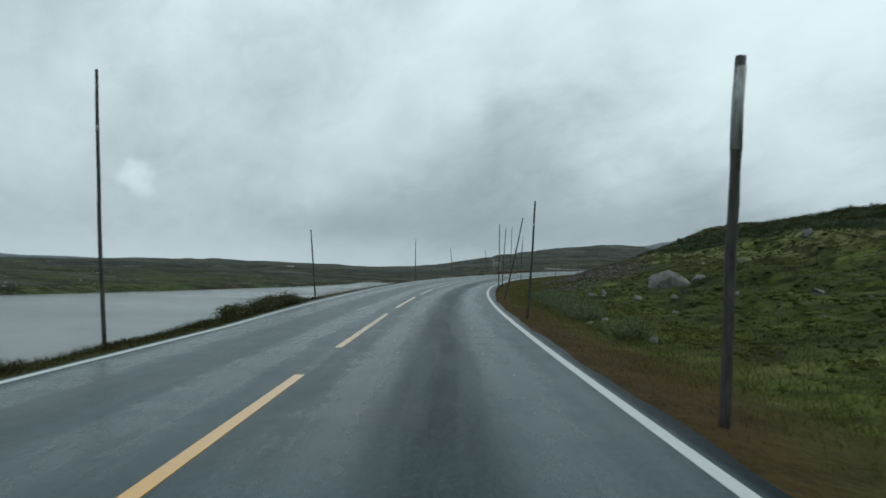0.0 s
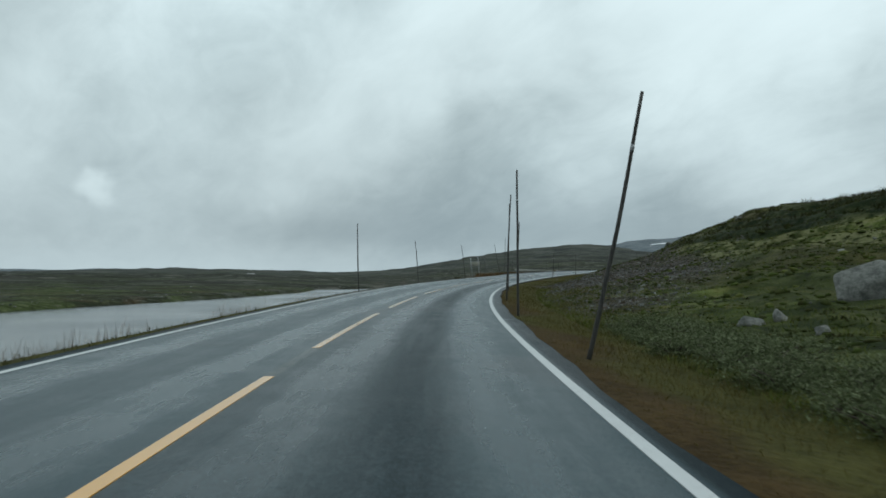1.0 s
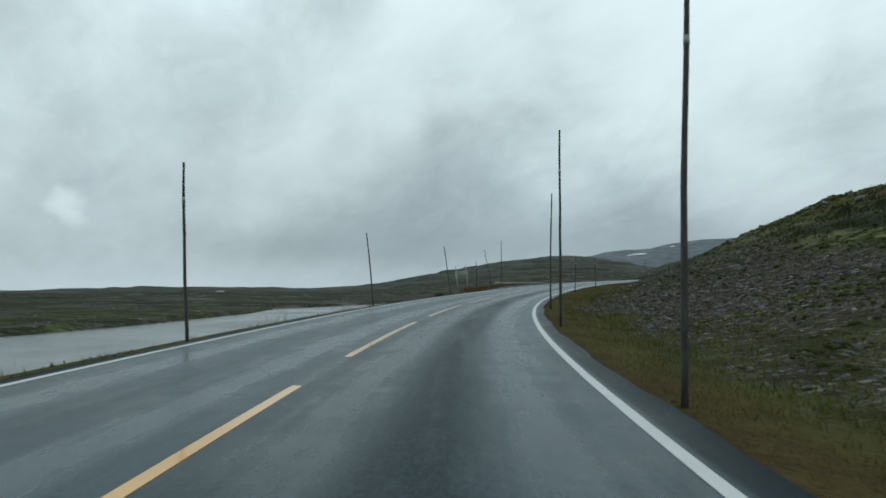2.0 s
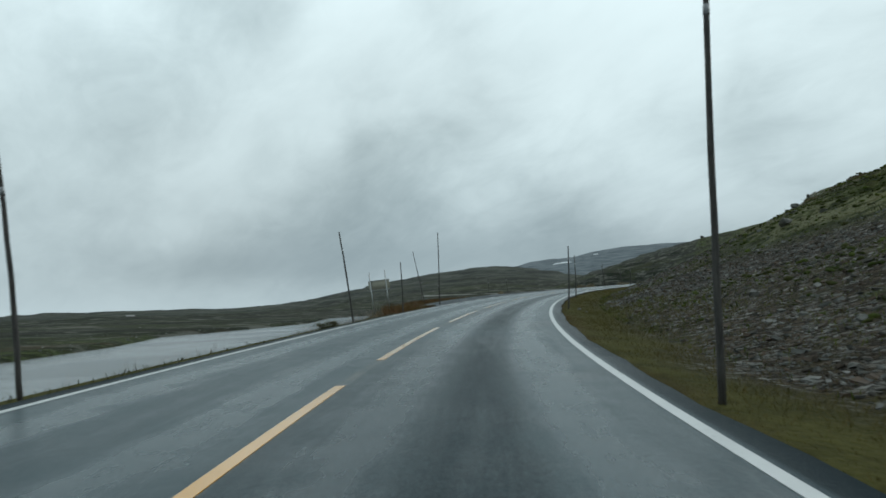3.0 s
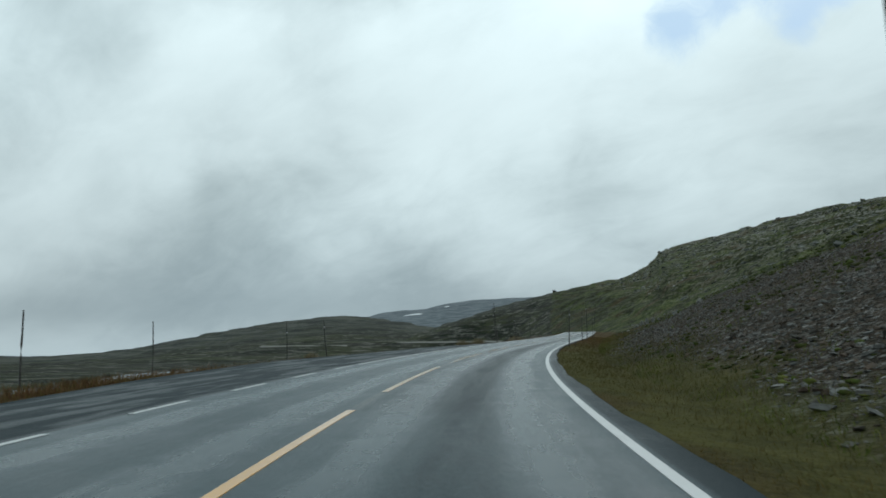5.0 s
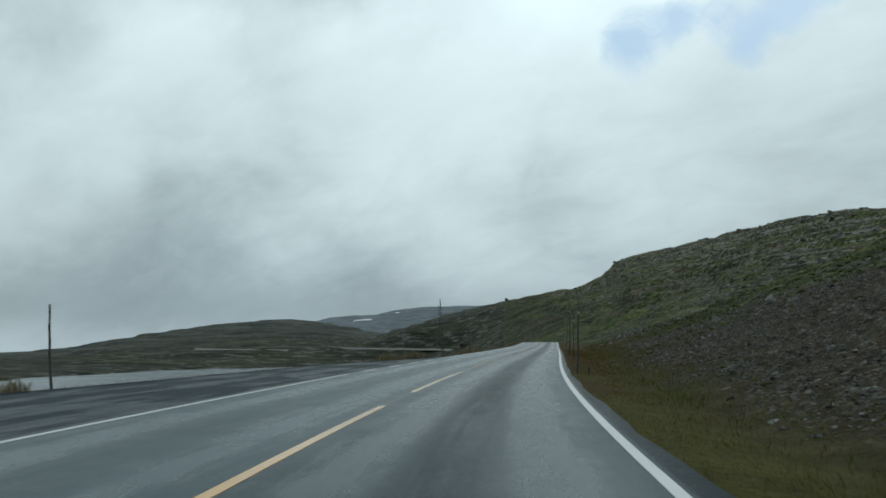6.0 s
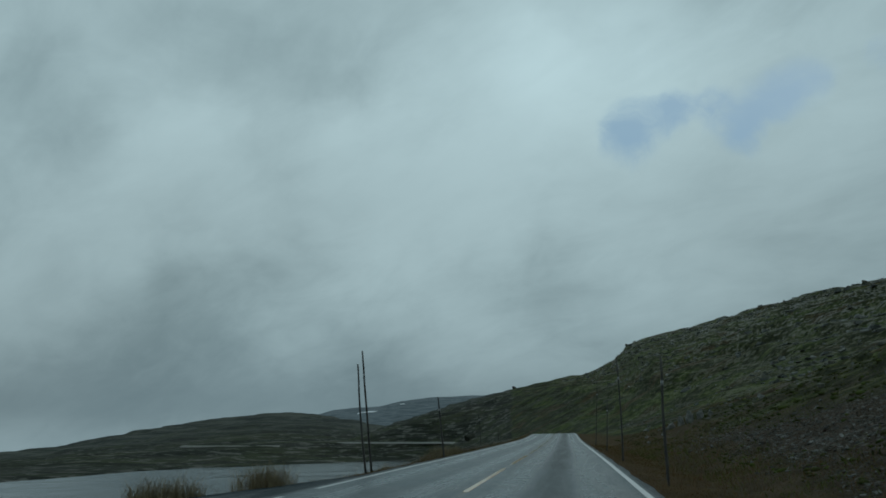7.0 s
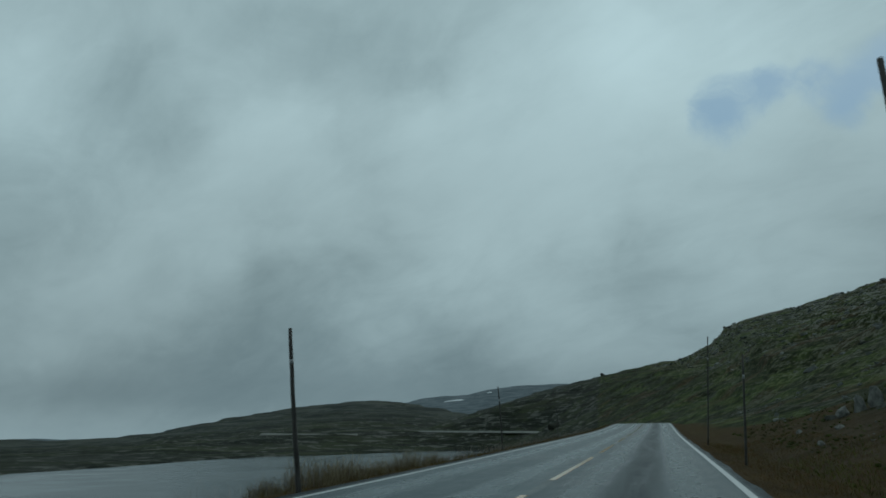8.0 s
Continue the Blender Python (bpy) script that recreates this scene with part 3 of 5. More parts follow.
    rubble = mixed(n, stepped(n, cell.outputs[0], 0.86, 0.96), rubble, (0.25, 0.248, 0.232))
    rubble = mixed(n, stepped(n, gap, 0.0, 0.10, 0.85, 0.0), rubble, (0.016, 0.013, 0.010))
    lumps = times(times(scree, stepped(n, gap, 0.0, 0.2)), plus(0.5, cell.outputs[1]))
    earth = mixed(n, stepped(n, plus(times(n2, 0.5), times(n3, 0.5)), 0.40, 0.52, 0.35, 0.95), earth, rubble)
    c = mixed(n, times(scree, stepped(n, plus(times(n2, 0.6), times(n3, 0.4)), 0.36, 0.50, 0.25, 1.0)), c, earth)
    c = mixed(n, times(att("russet"), stepped(n, plus(times(n2, 0.5), times(n3, 0.5)), 0.40, 0.56, 0.1, 0.72)), c, mixed(n, stepped(n, n3, 0.35, 0.65), (0.028, 0.022, 0.013), (0.068, 0.050, 0.032)))
    finish(n, c, 0.95, plus(plus(n3, times(n4, 0.4)), times(lumps, 0.5)), 0.8, 0.25, spec=0.06)
    return m


def water_material():
    m, n = material("lake_water")
    p = coords(n)
    a = noise_of(n, p, 1.6, 4.0, 0.6)
    b = noise_of(n, p, 0.05, 3.0, 0.5)
    c = mixed(n, b, (0.028, 0.037, 0.042), (0.042, 0.052, 0.056))
    finish(n, c, stepped(n, b, 0.35, 0.65, 0.12, 0.22), a, 0.5, 0.09, spec=0.12)
    return m


def plain_material(name, lo, hi, scale=6.0, roughness=0.7, bump=0.2, metal=0.0, distance=0.01, stretch=None):
    m, n = material(name)
    p = coords(n)
    if stretch:
        p = n("ShaderNodeMapping", {"Vector": p, "Scale": stretch}).outputs[0]
    a = noise_of(n, p, scale, 5.0, 0.65)
    b = noise_of(n, p, scale * 6, 3.0, 0.6)
    mix = stepped(n, math_node(n, "ADD", math_node(n, "MULTIPLY", a, 0.7), math_node(n, "MULTIPLY", b, 0.3)), 0.32, 0.68)
    finish(n, mixed(n, mix, lo, hi), roughness, mix, bump, distance, metal)
    return m


ASPHALT = asphalt_material()
WHITE = paint_material("white_road_paint", (0.52, 0.54, 0.54), 0.7)
YELLOW = paint_material("yellow_road_paint", (0.72, 0.345, 0.035), 0.4, 0.5, 0.2, wet=1.0)
GROUND = ground_material()
WATER = water_material()
WOOD = plain_material("weathered_pole_wood", (0.014, 0.013, 0.012), (0.075, 0.070, 0.063), 5.0, 0.75, 0.5, 0.0, 0.004, (6, 6, 0.6))
REFLECTOR = plain_material("grey_reflective_band", (0.16, 0.17, 0.17), (0.34, 0.35, 0.36), 9.0, 0.35, 0.05)
SLEEVE = plain_material("pale_sleeve", (0.10, 0.10, 0.09), (0.42, 0.45, 0.44), 3.0, 0.4, 0.1, 0.0, 0.004, (9, 9, 1.2))
STONE = plain_material("lichen_stone", (0.05, 0.054, 0.047), (0.215, 0.215, 0.195), 2.5, 0.85, 0.6, 0.0, 0.03)
SIGN_BACK = plain_material("dull_sign_back", (0.26, 0.255, 0.20), (0.32, 0.31, 0.25), 1.5, 0.7, 0.03)
GALVANISED = plain_material("galvanised_steel", (0.32, 0.34, 0.34), (0.47, 0.49, 0.49), 8.0, 0.42, 0.05, 0.7)


# ---------------------------------------------------------------- building helpers
def mesh_object(name, bm, mat, smooth_faces=True):
    me = bpy.data.meshes.new(name)
    bm.to_mesh(me)
    bm.free()
    if mat is not None:
        me.materials.append(mat)
    if smooth_faces:
        me.polygons.foreach_set("use_smooth", [True] * len(me.polygons))
    return new(name, me)


def part(name, bm, mat, parent, label=""):
    ob = mesh_object(name, bm, mat)
    ob.parent = parent
    return tagged(ob, label)


def raw_object(name, verts, faces, mat, smooth_faces=True):
    me = bpy.data.meshes.new(name)
    me.from_pydata([tuple(v) for v in verts] if not isinstance(verts, np.ndarray) else verts.tolist(), [], faces if not isinstance(faces, np.ndarray) else faces.tolist())
    me.materials.append(mat)
    if smooth_faces:
        me.polygons.foreach_set("use_smooth", [True] * len(me.polygons))
    return new(name, me)


def add_attribute(me, name, values):
    me.attributes.new(name, "FLOAT", "POINT").data.foreach_set("value", np.asarray(values, np.float32))


def grid_faces(rows, cols, start=0):
    i = np.arange(rows - 1)[:, None] * cols + np.arange(cols - 1)[None, :] + start
    return np.stack([i, i + 1, i + cols + 1, i + cols], -1).reshape(-1, 4)


def tube(bm, points, radii, sides=8, cap=True):
    """A round bar along points."""
    rings = []
    for k, (p, r) in enumerate(zip(points, radii)):
        a = Vector(points[min(k + 1, len(points) - 1)]) - Vector(points[max(k - 1, 0)])
        q = a.to_track_quat("Z", "Y")
        rings.append([bm.verts.new(Vector(p) + q @ Vector((r * math.cos(2 * math.pi * j / sides), r * math.sin(2 * math.pi * j / sides), 0))) for j in range(sides)])
    for a, b in zip(rings, rings[1:]):
        for j in range(sides):
            bm.faces.new((a[j], a[(j + 1) % sides], b[(j + 1) % sides], b[j]))
    if cap:
        bm.faces.new(rings[0][::-1])
        bm.faces.new(rings[-1])


def box(bm, size, m, bevel=0.0):
    made = bmesh.ops.create_cube(bm, size=1.0, matrix=m @ Matrix.Diagonal((*size, 1)))["verts"]
    if bevel:
        edges = list({e for v in made for e in v.link_edges})
        bmesh.ops.bevel(bm, geom=edges, offset=bevel, segments=2, affect="EDGES")


# ---------------------------------------------------------------- ground
def make_ground():
    """One sheet: a wide net to the horizon and a close net along the road, overlapping."""
    bearing = np.radians(np.concatenate([np.arange(-180, -62, 2.0), np.arange(-62, 2, 0.5), np.arange(2, 100, 0.25), np.arange(100, 181, 2.0)]))
    reach = np.concatenate([np.arange(1, 36, 3.0), np.geomspace(37, 150, 46)[:-1], np.geomspace(150, 900, 170)[:-1], np.geomspace(900, 2000, 58)[:-1], np.geomspace(2000, 5600, 28)])
    gb, gr = np.meshgrid(bearing, reach)
    gx, gy = MID[0] + gr * np.sin(gb), MID[1] + gr * np.cos(gb)
    s, o = nearest_line(gx, gy)
    s, o = s.reshape(gx.shape), o.reshape(gx.shape)
    gz = land(gx, gy, s, o)
    sink = (smooth(o, -38, -30) * (1 - smooth(o, 44, 52))) * smooth(s, -60, -50) * (1 - smooth(s, 352, 364))
    gz = gz - 1.5 * sink
    wide = np.stack([gx, gy, gz], -1).reshape(-1, 3)
    ws, wo = s.ravel(), o.ravel()
    f1 = grid_faces(*gx.shape)[:, ::-1]
    st = np.arange(-64, 372, 0.45)
    right = 3.5 + 49.5 * np.linspace(0, 1, 104) ** 1.5
    left = -np.concatenate([np.linspace(0, 1, 44) ** 1.7 * 34])[::-1]
    parts_v, parts_f, parts_s, parts_o = [wide], [f1], [ws], [wo]
    count = len(wide)
    for side, cols in ((1, right), (-1, left)):
        gs = np.repeat(st[:, None], len(cols), 1)
        go = np.repeat(cols[None, :], len(st), 0)
        if side < 0:
            go = go + left_edge(gs) + 0.25
        x, y, _ = on_line(gs, go)
        z = land(x, y, gs, go)
        parts_v.append(np.stack([x, y, z], -1).reshape(-1, 3))
        parts_f.append(grid_faces(*x.shape, start=count)[:, ::-1])
        parts_s.append(gs.ravel())
        parts_o.append(go.ravel())
        count += x.size
    v, f = np.concatenate(parts_v), np.concatenate(parts_f)
    s, o = np.concatenate(parts_s), np.concatenate(parts_o)
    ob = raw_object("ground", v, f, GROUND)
    x, y = v[:, 0], v[:, 1]
    edge = left_edge(s)
    wide = np.interp(s, [0, 45, 75, 110, 180, 205, 245, 265], [4.9, 5.1, 6.0, 6.3, 6.2, 10.5, 11.5, 7.0])
    verge = smooth(o, 3.0, 3.6) * (1 - smooth(o + rough(x, y, 6, 3, 1) * 1.2 - wide, -0.3, 1.6))
    verge = np.maximum(verge, (1 - smooth(edge - o, 1.5, 5)) * (o < 0)) * (1 - smooth(s, 300, 330))
    inner = (np.interp(s, [45, 60, 110, 120], [0.3, 0.45, 0.45, 0.6]) + 0.5 * smooth(o + rough(x, y, 5, 3, 4) * 0.8 + 0.55 * smooth(s, 50, 70), 4.0, 5.6)) * (1 - 0.7 * smooth(s, 150, 185)) * (o > 0) + 0.8 * (o < 0) * (1 - smooth(s, 104, 110))
    scree = smooth(o + rough(x, y, 10, 3, 2) * 1.3 + scree_foot(s), 6.4, 8.4) * (1 - smooth(o + rough(x, y, 14, 3, 3) * 1.6 - np.interp(s, SCREE_S, SCREE_TOP), -1.5, 2.0)) * smooth(s, 45, 51) * (1 - smooth(s, 188, 222))
    away = np.hypot(x - MID[0], y - MID[1])
    lush = (1 - smooth(s, 80, 150)) * (o > 0) * (1 - smooth(o, 60, 160))
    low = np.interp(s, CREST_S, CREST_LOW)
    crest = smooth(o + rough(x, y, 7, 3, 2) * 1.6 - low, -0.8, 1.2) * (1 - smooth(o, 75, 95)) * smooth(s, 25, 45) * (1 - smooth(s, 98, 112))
    lichen = smooth(o - low + rough(x, y, 9, 3, 5) * 3, -10, -5) * (1 - crest) * smooth(s, 48, 60) * (1 - smooth(s, 98, 112))
    lichen = np.maximum(lichen, 0.6 * smooth(o - np.interp(s, SCREE_S, SCREE_TOP) + rough(x, y, 9, 3, 5) * 2.0, 0.0, 2.0) * (1 - smooth(o, 28, 36)) * smooth(s, 92, 104) * (1 - 0.85 * smooth(s, 118, 150)) * (1 - smooth(s, 230, 260))) * (o > 0)
    lichen = np.maximum(lichen, 0.6 * smooth(o + rough(x, y, 12, 3, 2) * 4, 17, 26) * (1 - smooth(o, 120, 180)) * smooth(s, 140, 175) * (1 - 0.5 * smooth(rough(x, y, 30, 3, 4), -0.1, 0.4)))
    russet = smooth(s, 128, 165) * (1 - smooth(s, 222, 245)) * smooth(o, 4.2, 6.0) * (1 - smooth(o + rough(x, y, 8, 3, 1) * 2.5, 12, 18))
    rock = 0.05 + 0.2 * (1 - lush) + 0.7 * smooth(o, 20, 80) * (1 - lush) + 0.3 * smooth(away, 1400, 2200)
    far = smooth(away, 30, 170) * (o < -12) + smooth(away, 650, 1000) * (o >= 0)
    # by distance: where the mountain takes its painted haze tone
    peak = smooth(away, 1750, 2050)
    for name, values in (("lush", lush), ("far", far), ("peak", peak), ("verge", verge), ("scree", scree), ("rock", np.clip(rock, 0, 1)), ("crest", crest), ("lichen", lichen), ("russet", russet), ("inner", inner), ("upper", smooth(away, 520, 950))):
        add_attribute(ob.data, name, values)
    return tagged(ob, "green and brown mountain moor with heather, moss and scree", "ground", kind="structure")


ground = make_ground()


def make_lake():
    xs, ys = np.linspace(-260, 320, 60), np.linspace(-160, 620, 80)
    gx, gy = np.meshgrid(xs, ys)
    v = np.stack([gx, gy, np.full(gx.shape, LAKE)], -1).reshape(-1, 3)
    keep = []
    s, o = nearest_line(gx, gy)
    s, o = s.reshape(gx.shape), o.reshape(gx.shape)
    for i, q in enumerate(grid_faces(*gx.shape)):
        if (o.ravel()[q] < 2).any() :
            keep.append(tuple(int(k) for k in q))
    ob = raw_object("lake", v, keep, WATER)
    return tagged(ob, "grey rippled mountain lake under an overcast sky", "lake", kind="structure")


make_lake()


# ---------------------------------------------------------------- road
def ribbon(name, s0, s1, o0, o1, mat, lift, step=2.0, cols=2, depth=0.0):
    """A strip that follows the road from s0 to s1 between two offsets (numbers or functions)."""
    st = np.linspace(s0, s1, max(2, int(round((s1 - s0) / step)) + 1))
    a = o0(st) if callable(o0) else np.full(len(st), o0)
    b = o1(st) if callable(o1) else np.full(len(st), o1)
    w = np.linspace(0, 1, cols)
    gs = np.repeat(st[:, None], cols, 1)
    go = a[:, None] + (b - a)[:, None] * w
    x, y, z = on_line(gs, go)
    z = z - layby_fall(gs, go)
    top = np.stack([x, y, z + lift], -1).reshape(-1, 3)
    faces = grid_faces(len(st), cols)[:, ::-1]
    return top, faces, gs.ravel(), go.ravel(), (len(st), cols)


def make_road():
    top, faces, s, o, (r, c) = ribbon("road", -90, 338, left_edge, right_edge, ASPHALT, 0.0, 1.0, 15)
    n = len(top)
    low = top.copy()
    low[:, 2] -= 0.3
    rim_l = [(i * c, (i + 1) * c) for i in range(r - 1)]
    rim_r = [(i * c + c - 1, (i + 1) * c + c - 1) for i in range(r - 1)]
    sides = [(a, b, b + n, a + n) for a, b in rim_l] + [(b, a, a + n, b + n) for a, b in rim_r]
    ob = raw_object("road", np.concatenate([top, low]), [tuple(int(k) for k in q) for q in faces] + sides, ASPHALT)
    add_attribute(ob.data, "across", np.concatenate([o, o]))
    add_attribute(ob.data, "along", np.concatenate([s, s]))
    return tagged(ob, "wet grey asphalt mountain road with a lay-by", "road", kind="structure")


road = make_road()


def road_mark(name, s0, s1, o, width, mat, label, step=1.0):
    top, faces, s, oo, (r, c) = ribbon(name, s0, s1, (lambda q: o(q) - width / 2) if callable(o) else o - width / 2, (lambda q: o(q) + width / 2) if callable(o) else o + width / 2, mat, 0.006, step, 2)
    n = len(top)
    low = top.copy()
    low[:, 2] -= 0.012
    sides = []
    for i in range(r - 1):
        sides += [(i * 2, (i + 1) * 2, (i + 1) * 2 + n, i * 2 + n), ((i + 1) * 2 + 1, i * 2 + 1, i * 2 + 1 + n, (i + 1) * 2 + 1 + n)]
    ob = raw_object(name, np.concatenate([top, low]), [tuple(int(k) for k in q) for q in faces] + sides, mat, False)
    return tagged(ob, label, "road marking", kind="structure")


road_mark("edge_line_right", -90, 336, 3.31, 0.115, WHITE, "white solid painted edge line on wet asphalt", 1.5)
road_mark("edge_line_left", -90, 121.3, left_line, 0.11, WHITE, "white solid painted edge line on wet asphalt", 1.5)
road_mark("edge_line_left_middle", 146.0, 165.4, -3.33, 0.11, WHITE, "white solid painted edge line along the lay-by")
road_mark("edge_line_left_far", 183.2, 336, -3.33, 0.11, WHITE, "white solid painted edge line on wet asphalt", 1.5)
for s0 in (123.2, 127.2, 131.2, 135.2, 139.2, 143.2, 167.3, 171.3, 175.3, 179.3):
    tagged(road_mark("edge_dash", s0, s0 + 1.95, -3.33, 0.11, WHITE, "short white painted dash at the lay-by entrance"), group="lay-by dashes")
for k in range(-6, 27):
    s0 = 12.0 * k + DASH_START
    tagged(road_mark("centre_dash", s0, s0 + 9.0, 0.0, 0.12, YELLOW, "worn yellow painted centre line dash"), group="centre line dashes")


for s0 in (44.86, 51.45, 54.46):
    tagged(road_mark("shoulder_tick", s0, s0 + 0.05, 3.52, 0.24, WHITE, "thin white painted tick across the asphalt shoulder", 0.05), group="shoulder ticks")


# ---------------------------------------------------------------- snow poles
# station, offset, foot above road, height, lean along x and y
LAKE_SIDE_POLES = [
    (14.6, -3.9, 0.03, 4.46, -0.3, -0.15),
    (31.9, -3.78, -0.09, 2.87, -0.31, -0.1),
    (65.5, -3.95, -0.02, 3.62, -0.12, -0.03),
    (83.2, -4.01, -0.05, 3.3, -0.29, -0.02),
    (101.1, -3.99, -0.06, 3.42, -0.44, -0.01),
    (109.9, -4.05, -0.02, 2.46, -0.04, -0.06),
    (120.2, -4.35, -0.06, 4.64, 0.05, -0.12),
    (131.5, -8.55, -0.16, 4.2, -0.89, -0.05),
]
LAYBY_POLES = [
    (160.25, -9.45, -0.1, 2.12, -0.2, 0.0),
    (140.9, -12.28, -0.01, 2.13, -0.0, 0.0),
    (152.2, -15.03, -0.02, 2.02, -0.0, 0.0),
    (160.7, -12.11, -0.02, 2.0, -0.0, 0.0),
    (190.9, -4.19, -0.02, 3.72, -0.47, -0.32),
    (190.2, -4.18, -0.01, 3.25, -0.34, -0.11),
    (203.4, -3.95, -0.08, 2.87, -0.28, -0.0),
    (222.5, -4.36, -0.18, 2.72, -0.08, 0.04),
    (247.4, -5.25, 0.08, 2.01, -0.01, 0.0),
]
SLOPE_SIDE_POLES = [
    (8.8, 4.04, -0.09, 3.17, 0.07, -0.03),
    (22.8, 3.9, 0.06, 3.14, 0.12, -0.14),
    (37.35, 4.04, -0.04, 3.83, 0.78, -0.21),
    (47.5, 3.94, 0.04, 4.04, -0.06, -0.04),
    (58.2, 3.98, 0.02, 4.46, 0.16, -0.04),
    (70.4, 3.92, 0.12, 5.01, 0.06, -0.01),
    (81.4, 3.91, 0.01, 4.65, 0.11, -0.13),
    (107.8, 4.04, -0.08, 2.83, 0.14, -0.05),
    (124.2, 4.03, -0.04, 2.84, 0.02, -0.08),
    (167.7, 3.78, 0.01, 2.44, 0.1, -0.09),
    (184.4, 4.06, 0.04, 2.63, 0.10, -0.04),
    (197.7, 4.02, -0.1, 4.07, 0.06, -0.07),
    (213.2, 4.2, 0.01, 2.85, 0.2, -0.16),
    (228.3, 4.15, 0.08, 4.85, 0.4, -0.33),
]


def snow_pole(s, o, dz, h, lx, ly, seed):
    rng = random.Random(seed)
    x, y, z = place_on_line(s, o)
    top = z + dz + h
    z = min(z + dz - 0.25, float(land(np.array([x]), np.array([y]), np.array([float(s)]), np.array([float(o)]))[0]) - 0.2)
    root = new("snow_pole")
    root.location = (x, y, z)
    total = top - z
    r0 = 0.050 if s < 10 or 200 < s < 205 else 0.037 if h < 3.3 else 0.039
    bm = bmesh.new()
    pts, rad = [], []
    bx, by = rng.uniform(-0.035, 0.035), rng.uniform(-0.035, 0.035)
    for k in range(9):
        t = k / 8
        bow = math.sin(math.pi * t)
        pts.append((lx * t + bx * bow + rng.uniform(-0.006, 0.006), ly * t + by * bow + rng.uniform(-0.006, 0.006), total * t))
        rad.append(r0 * (1 - (0.06 if s < 10 else 0.35) * t))
    tube(bm, pts, rad, 10)
    part("pole", bm, WOOD, root)
    if s < 10:
        bm = bmesh.new()
        tube(bm, [Vector(pts[6]).lerp(Vector(pts[7]), 0.1), Vector(pts[7]), Vector(pts[8]) - Vector((0, 0, 0.09))], [rad[6] + 0.004, rad[7] + 0.004, rad[8] + 0.004], 12)
        part("sleeve", bm, SLEEVE, root, "pale grey reflective sleeve round the top")
        return tagged(root, "stout dark wooden snow pole with a pale reflective sleeve", "snow pole", "snow poles along the road")
    a, b = Vector(pts[6]).lerp(Vector(pts[7]), 0.3), Vector(pts[6]).lerp(Vector(pts[7]), 0.3 + 0.10 / (total / 8))
    bm = bmesh.new()
    tube(bm, [a, b], [rad[6] + 0.004, rad[6] + 0.003], 10)
    part("reflector_band", bm, REFLECTOR, root, "grey reflective band")
    return tagged(root, "tall thin weathered wooden snow pole at the road's edge", "snow pole", "snow poles along the road")


for i, row in enumerate(LAKE_SIDE_POLES + LAYBY_POLES + SLOPE_SIDE_POLES):
    snow_pole(*row, 100 + i)


# ---------------------------------------------------------------- loose stones
ICO = [(0, 0, -1), (0.724, -0.526, -0.447), (-0.276, -0.851, -0.447), (-0.894, 0, -0.447), (-0.276, 0.851, -0.447), (0.724, 0.526, -0.447),
       (0.276, -0.851, 0.447), (-0.724, -0.526, 0.447), (-0.724, 0.526, 0.447), (0.276, 0.851, 0.447), (0.894, 0, 0.447), (0, 0, 1)]
ICO_FACES = [(0, 1, 2), (1, 0, 5), (0, 2, 3), (0, 3, 4), (0, 4, 5), (1, 5, 10), (2, 1, 6), (3, 2, 7), (4, 3, 8), (5, 4, 9),
             (1, 10, 6), (2, 6, 7), (3, 7, 8), (4, 8, 9), (5, 9, 10), (6, 10, 11), (7, 6, 11), (8, 7, 11), (9, 8, 11), (10, 9, 11)]


def scattered_solids(name, x, y, size, flat, rng, mat, sunk=0.25, smooth_faces=False):
    """Many small angular lumps, joined, resting on the land."""
    n = len(x)
    z = land(x, y)
    base = np.array(ICO)[None] * (1 + rng.uniform(-0.32, 0.32, (n, 12, 1)))
    scale = size[:, None] * np.stack([rng.uniform(0.7, 1.35, n), rng.uniform(0.6, 1.1, n), rng.uniform(flat[0], flat[1], n)], -1)
    v = base * scale[:, None, :]
    a = rng.uniform(0, 6.283, n)
    tilt = rng.uniform(-0.35, 0.35, n)
    c, s_ = np.cos(tilt)[:, None], np.sin(tilt)[:, None]
    vx, vz = v[:, :, 0] * c - v[:, :, 2] * s_, v[:, :, 0] * s_ + v[:, :, 2] * c
    c, s_ = np.cos(a)[:, None], np.sin(a)[:, None]
    px, py = vx * c - v[:, :, 1] * s_, vx * s_ + v[:, :, 1] * c
    pos = np.stack([px + x[:, None], py + y[:, None], vz + (z + scale[:, 2] * (1 - 2 * sunk))[:, None]], -1).reshape(-1, 3)
    faces = (np.array(ICO_FACES)[None] + (np.arange(n) * 12)[:, None, None]).reshape(-1, 3)
    return raw_object(name, pos, faces, mat, smooth_faces)


CHIP = [(-1, -1, -1), (1, -1, -1), (1, 1, -1), (-1, 1, -1), (-1, -1, 1), (1, -1, 1), (1, 1, 1), (-1, 1, 1)]
CHIP_FACES = [(3, 2, 1, 0), (4, 5, 6, 7), (0, 1, 5, 4), (1, 2, 6, 5), (2, 3, 7, 6), (3, 0, 4, 7)]


